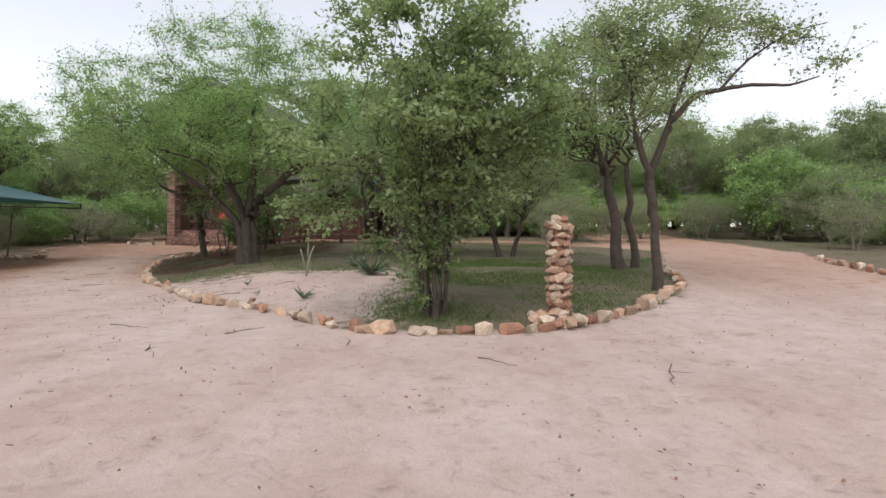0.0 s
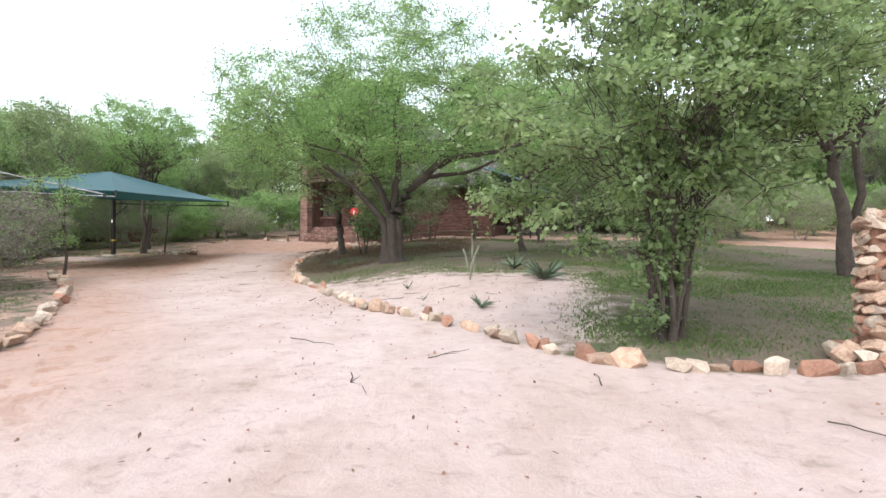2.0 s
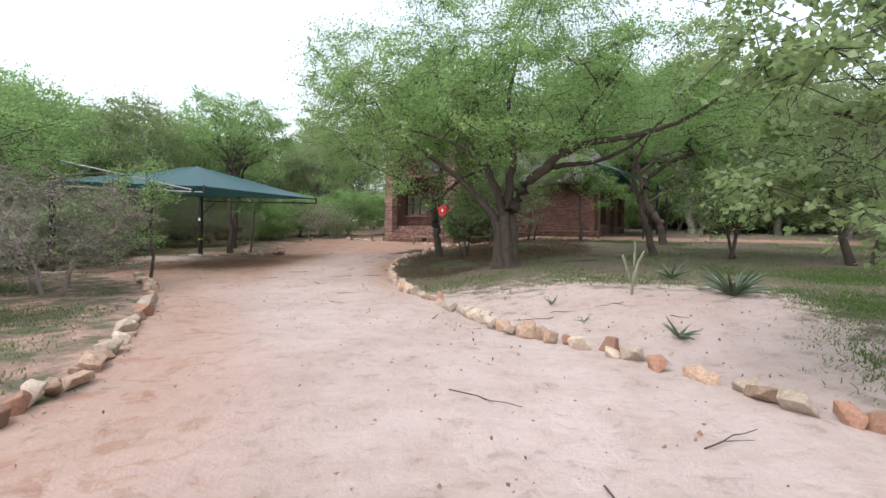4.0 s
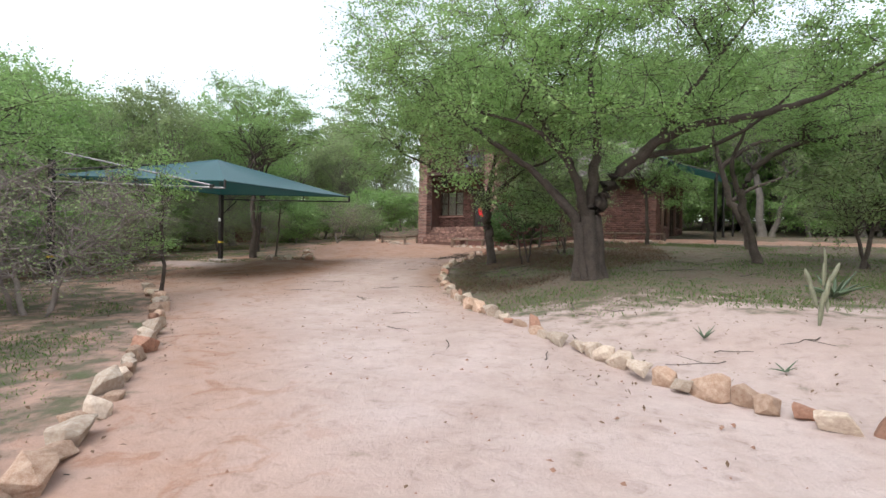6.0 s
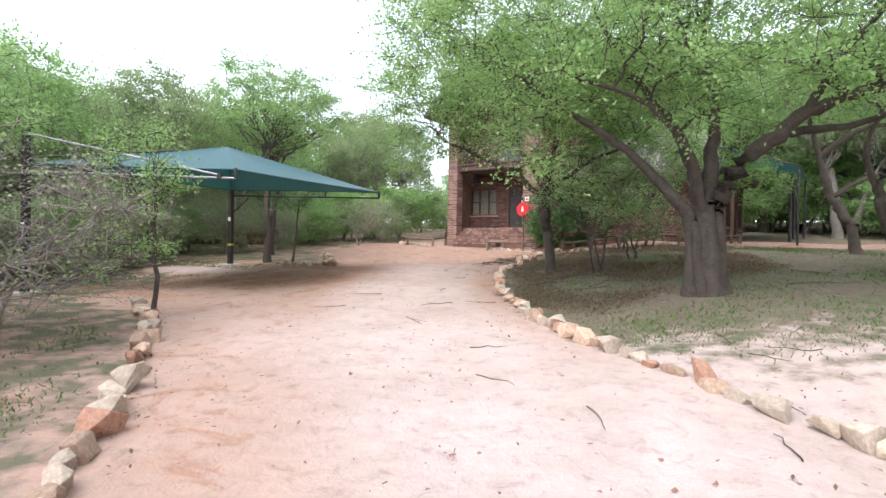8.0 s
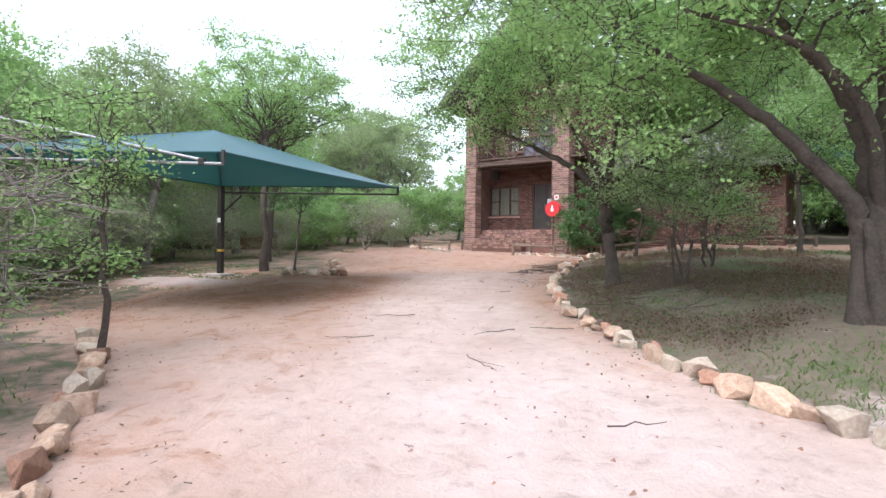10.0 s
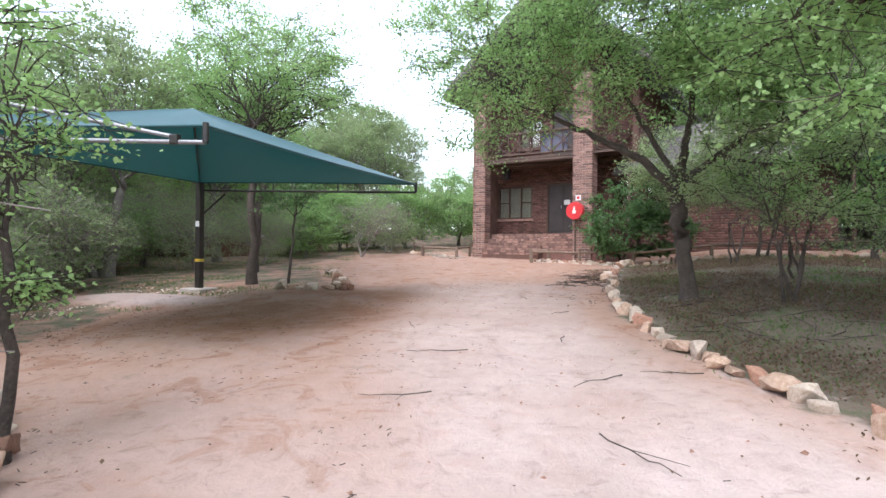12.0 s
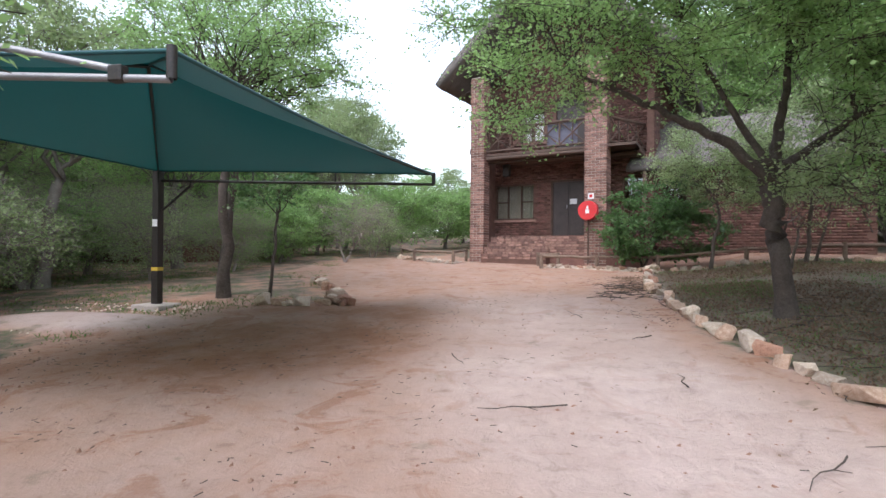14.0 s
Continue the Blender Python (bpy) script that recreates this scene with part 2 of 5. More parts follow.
def soil():
    """Pale trodden sand on the drive; darker, greener earth under the trees by the 'planted' mask of where things grow."""
    m, n, l, b = material("sandy_soil", 0.95)
    at = n.new("ShaderNodeAttribute")
    at.attribute_name = "planted"
    tracks = n.new("ShaderNodeAttribute")
    tracks.attribute_name = "reddish"
    big, mid, fine = noise_node(n, l, 0.35, 5), noise_node(n, l, 2.2, 6, 0.6), noise_node(n, l, 45, 6, 0.7)
    sand = ramp(n, l, big.outputs["Fac"], [(0.3, (0.43, 0.325, 0.285)), (0.7, (0.53, 0.435, 0.40))]).outputs[0]
    sand = mix(n, l, ramp(n, l, mid.outputs["Fac"], [(0.45, (0, 0, 0)), (0.75, (0.6, 0.6, 0.6))]).outputs[0], sand, (0.37, 0.265, 0.22))
    red = n.new("ShaderNodeMath")
    red.operation = "MULTIPLY"
    l.new(tracks.outputs["Fac"], red.inputs[0])
    l.new(ramp(n, l, mid.outputs["Fac"], [(0.3, (1, 1, 1)), (0.7, (0.5, 0.5, 0.5))]).outputs[0], red.inputs[1])
    sand = mix(n, l, red.outputs[0], sand, (0.36, 0.195, 0.12))
    patch = n.new("ShaderNodeMath")
    patch.operation = "MULTIPLY"
    l.new(tracks.outputs["Fac"], patch.inputs[0])
    clod = noise_node(n, l, 1.5, 7, 0.68)
    clod.inputs["Distortion"].default_value = 1.2
    l.new(ramp(n, l, clod.outputs["Fac"], [(0.54, (0, 0, 0)), (0.61, (0.85, 0.85, 0.85))]).outputs[0], patch.inputs[1])
    sand = mix(n, l, patch.outputs[0], sand, (0.3, 0.15, 0.09))
    # brown stain and the carport's shade, both painted into the sand colour
    carport_shade = n.new("ShaderNodeAttribute")
    carport_shade.attribute_name = "carport_shade"
    stain_shade = n.new("ShaderNodeMath")
    stain_shade.operation = "MULTIPLY"
    l.new(carport_shade.outputs["Fac"], stain_shade.inputs[0])
    l.new(ramp(n, l, mid.outputs["Fac"], [(0.3, (1, 1, 1)), (0.7, (0.45, 0.45, 0.45))]).outputs[0], stain_shade.inputs[1])
    sand = mix(n, l, stain_shade.outputs[0], sand, (0.26, 0.115, 0.052))
    earth = ramp(n, l, mid.outputs["Fac"], [(0.32, (0.11, 0.082, 0.056)), (0.5, (0.16, 0.123, 0.088)), (0.66, (0.088, 0.1, 0.045))]).outputs[0]
    k = n.new("ShaderNodeMath")
    k.operation = "ADD"
    l.new(at.outputs["Fac"], k.inputs[0])
    w = ramp(n, l, mid.outputs["Fac"], [(0.3, (0, 0, 0)), (0.7, (1, 1, 1))]).outputs[0]
    k2 = n.new("ShaderNodeMath")
    k2.operation = "MULTIPLY_ADD"
    l.new(w, k2.inputs[0])
    k2.inputs[1].default_value, k2.inputs[2].default_value = 0.8, -0.4
    l.new(k2.outputs[0], k.inputs[1])
    f = ramp(n, l, k.outputs[0], [(0.3, (0, 0, 0)), (0.7, (1, 1, 1))]).outputs[0]
    c = mix(n, l, f, sand, earth)
    scuff = noise_node(n, l, 5.5, 5, 0.7)
    scuff.inputs["Distortion"].default_value = 0.8
    c = mix(n, l, 1.0, c, ramp(n, l, scuff.outputs["Fac"], [(0.32, (0.78, 0.75, 0.73)), (0.43, (0.98, 0.98, 0.98)), (0.7, (1.08, 1.08, 1.08))]).outputs[0], "MULTIPLY")
    streak = n.new("ShaderNodeTexNoise")
    streak.inputs["Scale"].default_value, streak.inputs["Detail"].default_value = 1.0, 4
    mp = n.new("ShaderNodeMapping")
    mp.inputs["Rotation"].default_value, mp.inputs["Scale"].default_value = (0, 0, radians(40)), (1.6, 0.22, 1)
    tc = n.new("ShaderNodeTexCoord")
    l.new(tc.outputs["Object"], mp.inputs["Vector"])
    l.new(mp.outputs[0], streak.inputs["Vector"])
    c = mix(n, l, 1.0, c, ramp(n, l, streak.outputs["Fac"], [(0.3, (0.94, 0.925, 0.91)), (0.58, (1.0, 1.0, 1.0)), (0.75, (1.05, 1.05, 1.06))]).outputs[0], "MULTIPLY")
    grain = ramp(n, l, fine.outputs["Fac"], [(0.3, (0.93, 0.93, 0.93)), (0.7, (1.05, 1.05, 1.05))]).outputs[0]
    l.new(mix(n, l, 1.0, c, grain, "MULTIPLY"), b.inputs["Base Color"])
    h = n.new("ShaderNodeMath")
    h.operation = "MULTIPLY_ADD"
    l.new(mid.outputs["Fac"], h.inputs[0])
    h.inputs[1].default_value = 2.5
    h2 = n.new("ShaderNodeMath")
    h2.operation = "MULTIPLY_ADD"
    l.new(scuff.outputs["Fac"], h2.inputs[0])
    h2.inputs[1].default_value = 2.0
    l.new(fine.outputs["Fac"], h2.inputs[2])
    l.new(h2.outputs[0], h.inputs[2])
    bump(n, l, b, h.outputs[0], 0.55, 0.025)
    return m


SOIL = soil()

# ---- ground: one sheet to the horizon ----
LEFT_EDGE = [(-7.6, 5.6), (-8.2, 6.9), (-8.7, 7.7), (-9.3, 8.5), (-10.1, 9.45), (-11.0, 10.5), (-12.1, 11.6), (-12.9, 12.45), (-13.6, 13.05), (-14.4, 13.8), (-15.4, 14.4)]
ISLAND = [(6.5, 16.5), (5.7, 13.3), (5.1, 11.5), (4.2, 10.2), (3.4, 9.2), (2.5, 8.35), (1.5, 7.6), (0.7, 7.5), (-0.3, 7.5), (-1.1, 7.6), (-1.9, 8.2), (-2.7, 9.1),
          (-3.6, 10.0), (-4.9, 11.0), (-6.1, 12.3), (-7.3, 13.9), (-8.35, 15.2), (-9.25, 16.8), (-10.1, 18.7), (-10.6, 20.3), (-10.85, 22.2), (-10.95, 24.2), (-10.8, 27.0), (-10.5, 28.6)]


def inside(px, py, poly):
    """Which of the points lie in a polygon."""
    res = np.zeros(px.shape, bool)
    n = len(poly)
    for i in range(n):
        x1, y1 = poly[i]
        x2, y2 = poly[(i + 1) % n]
        c = ((y1 > py) != (y2 > py)) & (px < (x2 - x1) * (py - y1) / (y2 - y1 + 1e-12) + x1)
        res ^= c
    return res


ISLAND_POLY = ISLAND + [(-6, 28.4), (4, 27), (9, 22)]
LEFT_POLY = LEFT_EDGE + [(-17.5, 15.0), (-19.6, 20.3), (-19.5, 22.5), (-17.8, 21.8), (-16.2, 21.8), (-17.6, 23.8), (-20.4, 26.9), (-21, 31), (-19, 33.5), (-17, 34), (-17, 60), (-120, 80), (-120, -30), (-8, -20), (-7, 3)]
RIGHT_POLY = [(14, 20.9), (12.7, 17.7), (11.5, 14), (12, 8), (14, -10), (100, -30), (100, 70), (16, 45)]
FAR_POLY = [(-17, 33), (-3, 31), (5, 29), (8, 26), (10, 40), (14, 60), (100, 90), (-100, 90), (-17, 60)]


def axis(lo, a, b, hi, step):
    mid = np.arange(a, b + step, step)
    out = lambda s, e, g: s + (e - s) * (np.geomspace(1, 60, g) - 1) / 59
    return np.unique(np.concatenate([out(a, lo, 26), mid, out(b, hi, 26)]))


def build_ground():
    xs, ys = axis(-900, -34, 18, 900, 0.22), axis(-300, -6, 40, 900, 0.22)
    gx, gy = np.meshgrid(xs, ys)
    z = ground_z(gx, gy)
    near = (np.abs(gx + 8) < 45) & (np.abs(gy - 18) < 40)
    flat = gx.ravel(), gy.ravel()
    nz = np.zeros(gx.size)
    for i in np.nonzero(near.ravel())[0]:
        p = Vector((flat[0][i], flat[1][i], 0))
        nz[i] = 0.05 * noise.noise(p * 0.5) + 0.018 * noise.noise(p * 2.1)
    z = z + nz.reshape(z.shape)
    planted = np.zeros(gx.shape, np.float32)
    for poly, w in ((LEFT_POLY, 0.62), (RIGHT_POLY, 0.9), (FAR_POLY, 0.8)):
        planted[inside(gx, gy, poly)] = w
    isl = inside(gx, gy, ISLAND_POLY)
    sandy = smooth(-7.2, -5.0, gx) * (1 - smooth(-1.6, 0.2, gx)) * smooth(7, 9.5, gy) * (1 - smooth(12.2, 16.8, gy))
    sandy = np.maximum(sandy, smooth(-8.5, -7.2, gx) * (1 - smooth(-3, -1, gx)) * smooth(11, 12, gy) * (1 - smooth(12.5, 16.8, gy)))
    planted[isl] = (0.95 - 0.88 * sandy)[isl]
    planted[(gx < -120) | (gx > 100) | (gy > 80)] = 0.85
    for _ in range(2):
        planted = (planted + np.roll(planted, 1, 0) + np.roll(planted, -1, 0) + np.roll(planted, 1, 1) + np.roll(planted, -1, 1)) / 5
    red = smooth(9, 22, gy + 0.35 * (-gx - 10)) * (1 - isl) * 1.0
    red = np.maximum(red, 0.7 * smooth(2, 8, gx) * smooth(9, 14, gy))
    left_band = smooth(-1.6, 0.6, np.interp(gy, [p[1] for p in LEFT_EDGE], [p[0] for p in LEFT_EDGE]) + 1.4 - gx) * (gy > 4) * 0.7
    red = np.maximum(red, left_band)
    off = np.interp(gy, EDGE_Y, EDGE_X) - gx
    red *= 1 - 0.75 * smooth(0.3, 1.2, off) * (1 - smooth(3.4, 4.6, off)) * (gy > 9) * (1 - smooth(21, 25, gy))
    # where the stain and painted shade lie: an oval and a band beneath the net
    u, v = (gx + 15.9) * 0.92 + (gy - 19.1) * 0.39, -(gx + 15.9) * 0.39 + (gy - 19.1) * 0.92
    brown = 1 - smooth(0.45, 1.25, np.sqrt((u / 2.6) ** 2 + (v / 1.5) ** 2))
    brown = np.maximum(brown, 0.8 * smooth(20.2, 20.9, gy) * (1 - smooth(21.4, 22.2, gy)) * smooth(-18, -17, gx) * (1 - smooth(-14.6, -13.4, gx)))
    bank = 1 - smooth(0.5, 1.1, np.sqrt(((gx + 19.6 - 0.6 * (gy - 19.7)) / 1.7) ** 2 + ((gy - 19.7) / 0.8) ** 2))
    z = z + 0.08 * bank
    planted *= 1 - bank
    red *= 1 - bank
    brown *= 1 - bank
    ny, nx = gx.shape
    idx = np.arange(ny * nx).reshape(ny, nx)
    f = np.stack([idx[:-1, :-1], idx[:-1, 1:], idx[1:, 1:], idx[1:, :-1]], -1).reshape(-1, 4)
    me = quick_mesh("ground", np.stack([gx, gy, z], -1).reshape(-1, 3), f, True)
    for nm, arr in (("planted", planted), ("reddish", red), ("carport_shade", brown)):
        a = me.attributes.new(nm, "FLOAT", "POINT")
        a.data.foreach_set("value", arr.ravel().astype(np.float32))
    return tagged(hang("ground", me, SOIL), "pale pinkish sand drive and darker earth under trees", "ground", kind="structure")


build_ground()


# ---- trees ----
def leaves_arrays(centres, size, r, up=0.5, aspect=0.36):
    """One small folded diamond of a leaf at each centre."""
    n = len(centres)
    d = r.normal(size=(n, 3))
    d[:, 2] *= 0.6
    d /= np.linalg.norm(d, axis=1)[:, None]
    nrm = r.normal(size=(n, 3)) + np.array([0, 0, up * 2])
    s = np.cross(d, nrm)
    s /= np.linalg.norm(s, axis=1)[:, None] + 1e-9
    k = size * r.uniform(0.6, 1.3, size=(n, 1))
    a, b = d * k, s * k * aspect
    droop = np.array([0, 0, -0.15]) * k
    v = np.stack([centres, centres + a * 0.5 + b, centres + a + droop, centres + a * 0.5 - b], 1).reshape(-1, 3)
    return v, np.arange(n * 4).reshape(n, 4)


def bent(a, b, r, wob=0.12, n=6, sag=0.0):
    """A crooked line from a to b."""
    a, b = np.asarray(a, float), np.asarray(b, float)
    t = np.linspace(0, 1, n)[:, None]
    ln = np.linalg.norm(b - a)
    p = a + (b - a) * t
    p[1:-1] += r.normal(size=(n - 2, 3)) * wob * ln * 0.4
    p += np.array([0, 0, sag * ln]) * (np.sin(np.pi * t))
    return p


def tree(name, x, y, stems, crown, seed, leaf, label, leaf_size=0.07, clumps=60, twigs=16, per_twig=22, twig_len=0.6, fork=0.45, bark=None,
         spread=0.1, group="trees", category="tree", flat=0.5, limbs=5, boughs=()):
    """stems: (dx, dy, height, radius, lean x, lean y) each; crown: ellipsoids (dx, dy, z, rx, ry, rz) over the base;
    boughs: (points, thick, thin) for limbs of a known course, which then carry the crown."""
    r = np.random.default_rng(seed)
    root = new(name)
    root.matrix_world = pose(x, y, gz(x, y) - 0.04)
    wood, twg = Mass(), Mass()
    vol = np.array([c[3] * c[4] * c[5] for c in crown])
    pick = r.choice(len(crown), clumps, p=vol / vol.sum())
    cen = []
    for k in pick:
        c = crown[k]
        d = r.normal(size=3)
        d /= np.linalg.norm(d)
        cen.append(np.array(c[:3]) + d * np.array(c[3:]) * r.uniform(0.35, 1.0) ** 0.6)
    cen = np.array(cen)
    tips = []
    for dx, dy, h, rad, lx, ly in stems:
        top = np.array([dx + lx, dy + ly, h])
        p = bent([dx, dy, -0.1], top, r, 0.035, 7)
        w = np.linspace(1, 0.72, 7) * rad
        w[0] *= 1.45
        w[1] *= 1.1
        wood.tube(p, w, 9)
        tips.append((top, rad * 0.72))
    carry = []
    for pts, thick, thin in boughs:
        p = np.array(pts, float)
        at = np.linspace(0, len(p) - 1, 5 * (len(p) - 1) + 1)
        line = np.column_stack([np.interp(at, np.arange(len(p)), p[:, k]) for k in range(3)])
        for _ in range(3):
            line[1:-1] = 0.5 * line[1:-1] + 0.25 * (line[:-2] + line[2:])
        w = np.linspace(thick, thin, len(line)) * r.uniform(0.94, 1.06, len(line))
        line[1:-1] += r.normal(size=(len(line) - 2, 3)) * 0.22 * w[1:-1, None]
        wood.tube(line, w, 9)
        carry += [(q, b) for q, b in zip(line[len(line) // 3:], w[len(line) // 3:])]
    if boughs:
        spots, girth = np.array([c[0] for c in carry]), np.array([c[1] for c in carry])
        seeds = cen[r.choice(len(cen), max(3, clumps // 9), replace=False)]
        lab = np.argmin(np.linalg.norm(cen[:, None] - seeds[None], axis=2), axis=1)
        for k, hub in enumerate(seeds):
            far = np.linalg.norm(spots - hub, axis=1) + 0.8 * np.maximum(0, spots[:, 2] - hub[2])
            j = int(np.argmin(far))
            p = bent(spots[j], spots[j] + (hub - spots[j]) * 0.8, r, 0.16, 7, 0.08)
            r0 = min(0.045, girth[j] * 0.6)
            wood.tube(p, np.linspace(r0, r0 * 0.4, 7), 6)
            for c in cen[lab == k]:
                wood.tube(bent(p[int(r.integers(3, 7))], c, r, 0.2, 5, 0.05), np.linspace(r0 * 0.38, 0.005, 5), 4)
    owner = np.full(len(cen), -1) if boughs else np.array([np.argmin([np.linalg.norm(c[:2] - t[0][:2]) + 0.4 * abs(c[2] - t[0][2]) + r.uniform(0, 0.8) for t in tips]) for c in cen])
    hubs = []
    for s, (top, rad) in enumerate(tips):
        mine = cen[owner == s]
        if not len(mine):
            continue
        m = max(1, min(limbs, len(mine) // 3))
        seeds = mine[r.choice(len(mine), m, replace=False)]
        for _ in range(3):
            lab = np.argmin(np.linalg.norm(mine[:, None] - seeds[None], axis=2), axis=1)
            seeds = np.array([mine[lab == k].mean(0) if (lab == k).any() else seeds[k] for k in range(m)])
        for k in range(m):
            hub = top + (seeds[k] - top) * 0.62
            p = bent(top, hub, r, 0.2, 8, 0.06)
            wood.tube(p, np.linspace(min(0.115, rad * 0.55), min(0.045, rad * 0.2), 8) if m > 1 else np.linspace(rad, rad * 0.5, 8), 7)
            for c in mine[lab == k]:
                j = r.integers(3, 7)
                q = bent(p[j], c, r, 0.2, 6, 0.05)
                r0 = min(0.035, rad * 0.2)
                wood.tube(q, np.linspace(r0, max(0.006, r0 * 0.22), 6), 5)
    pts = []
    for c in cen:
        d = r.normal(size=(twigs, 3))
        d[:, 2] = d[:, 2] * flat + 0.05
        d /= np.linalg.norm(d, axis=1)[:, None]
        ln = twig_len * r.uniform(0.5, 1.3, size=(twigs, 1))
        end = c + d * ln
        for e in end[: max(4, twigs // 2)]:
            twg.tube(bent(c, e, r, 0.15, 3), [0.007, 0.005, 0.003], 3)
        t = r.uniform(0.1, 1.08, size=(twigs, per_twig, 1))
        q = c + (end - c)[:, None, :] * t + r.normal(size=(twigs, per_twig, 3)) * spread * twig_len * np.array([1, 1, 0.7])
        pts.append(q.reshape(-1, 3))
    hang("trunk", wood.mesh("trunk", True), bark or BARK, root)
    hang("twig_work", twg.mesh("twig_work"), bark or BARK, root)["kind"] = "stuff"
    if per_twig:
        v, f = leaves_arrays(np.concatenate(pts), leaf_size, r)
        hang("crown", quick_mesh("crown", v, f), leaf, root)
    return tagged(root, label, category, group)


# the big spreading tree on the island
tree("thorn_tree", -6.3, 17.5, [(.02, 0, 1.5, .24, -.12, 0), (-.24, -.06, 1.25, .15, -.02, .02), (.22, .05, 1.4, .14, -.14, .0), (.06, -.2, 1.2, .12, -.1, .1), (-.1, -.2, 1.2, .1, -.15, .05), (.12, .2, 1.3, .12, -.1, -.1)],
     [(-2.6, -.3, 4.5, 2.9, 2.6, 1.6), (.6, .2, 5.0, 3.0, 2.8, 1.9), (3.6, -.4, 4.6, 2.4, 2.0, 1.2), (-.2, .3, 6.7, 3.0, 2.6, 1.3), (-3.9, .4, 5.6, 2.2, 2.0, 1.2), (5.4, -.6, 4.6, 1.6, 1.5, .9), (1.4, -1.0, 3.7, 1.8, 1.3, .7), (-1.4, -1.0, 3.3, 2.2, 1.6, .8), (-3.0, -.7, 2.8, 1.4, 1.2, .8), (-5.4, .2, 4.4, 1.4, 1.3, .9)],
     11, LEAF_FRESH, "large spreading thorn tree with thick fluted trunk", 0.06, 310, 18, 20, 0.8,
     boughs=[([(-.25, -.05, 1.1), (-.45, -.15, 1.5), (-.95, -.2, 2.1), (-1.6, -.4, 2.65), (-2.3, -.5, 3.1), (-3.3, -.4, 3.9)], .12, .03),
             ([(-.14, 0, 1.5), (-.3, -.15, 2.1), (-.55, -.25, 2.75), (-1.2, -.3, 3.6), (-1.9, 0, 4.9)], .115, .025),
             ([(-.05, 0, 1.5), (.0, .1, 2.3), (.1, .3, 3.2), (-.2, .5, 4.4), (.1, .5, 5.8)], .14, .03),
             ([(.05, 0, 1.4), (.25, 0, 2.0), (.8, 0, 2.52), (1.3, -.1, 2.95), (2.0, -.2, 3.2), (3.0, -.3, 3.27), (4.0, -.4, 3.5), (5.0, -.5, 4.1)], .16, .03),
             ([(.75, 0, 2.5), (1.3, .3, 2.75), (2.1, .6, 2.8), (3.0, .8, 3.2), (3.8, .9, 3.9)], .085, .025),
             ([(-.1, -.1, 1.4), (-.4, -.6, 2.4), (-.8, -.7, 2.9), (-1.3, -.9, 3.25), (-2.3, -1.2, 3.5)], .085, .02),
             ([(1.3, -.1, 2.95), (1.7, .0, 3.7), (2.4, .1, 4.6), (3.0, .1, 5.4)], .07, .02)])
# small leaning tree by the drive
tree("thorn_tree", -9.55, 21.6, [(0, 0, 1.05, .15, -.12, 0)],
     [(-3.1, -.8, 4.2, 1.5, 1.4, .9), (-1.2, -.8, 4.4, 1.9, 1.7, 1.2), (.9, -.6, 4.5, 2.2, 1.9, 1.3), (-.8, .4, 5.5, 2.0, 1.8, 1.1), (2.0, .2, 3.2, 1.5, 1.3, .8), (2.2, -.2, 4.6, 1.8, 1.6, 1.2), (-2.2, -.8, 3.3, 1.0, .9, .6), (-3.4, -.8, 3.2, 1.0, .9, .7), (-4.3, -.6, 4.8, 1.0, .9, .7), (-2.7, -.6, 5.1, 1.4, 1.2, .8), (.5, -.3, 3.6, 1.5, 1.2, .8), (.6, .2, 6.2, 2.0, 1.6, .9), (1.0, -.9, 2.0, .8, .7, .45), (2.1, -.7, 1.9, .9, .7, .5)], 12, LEAF_FRESH,
     "small leaning thorn tree with rough grey trunk", 0.054, 350, 17, 17, 0.62,
     boughs=[([(-.1, 0, .9), (-.2, 0, 1.4), (-.25, 0, 1.8), (-.22, 0, 2.2)], .135, .12),
             ([(-.25, -.05, 1.95), (-.8, -.2, 2.45), (-1.45, -.2, 2.8), (-2.2, -.3, 3.2), (-2.9, -.4, 3.5)], .085, .025),
             ([(-.22, 0, 2.1), (-.12, .1, 2.6), (0, .1, 3.15), (.05, .1, 4.0), (-.3, .2, 4.9)], .085, .02),
             ([(-.22, 0, 2.1), (-.6, .1, 2.8), (-1.0, .0, 3.5), (-1.4, .0, 4.3)], .06, .02),
             ([(-.2, 0, 2.0), (.4, -.1, 2.5), (1.0, -.2, 2.9), (1.7, -.2, 3.1), (2.4, -.1, 3.7)], .065, .02),
             ([(.4, -.1, 2.5), (.8, -.4, 2.3), (1.4, -.6, 2.2)], .03, .012)])
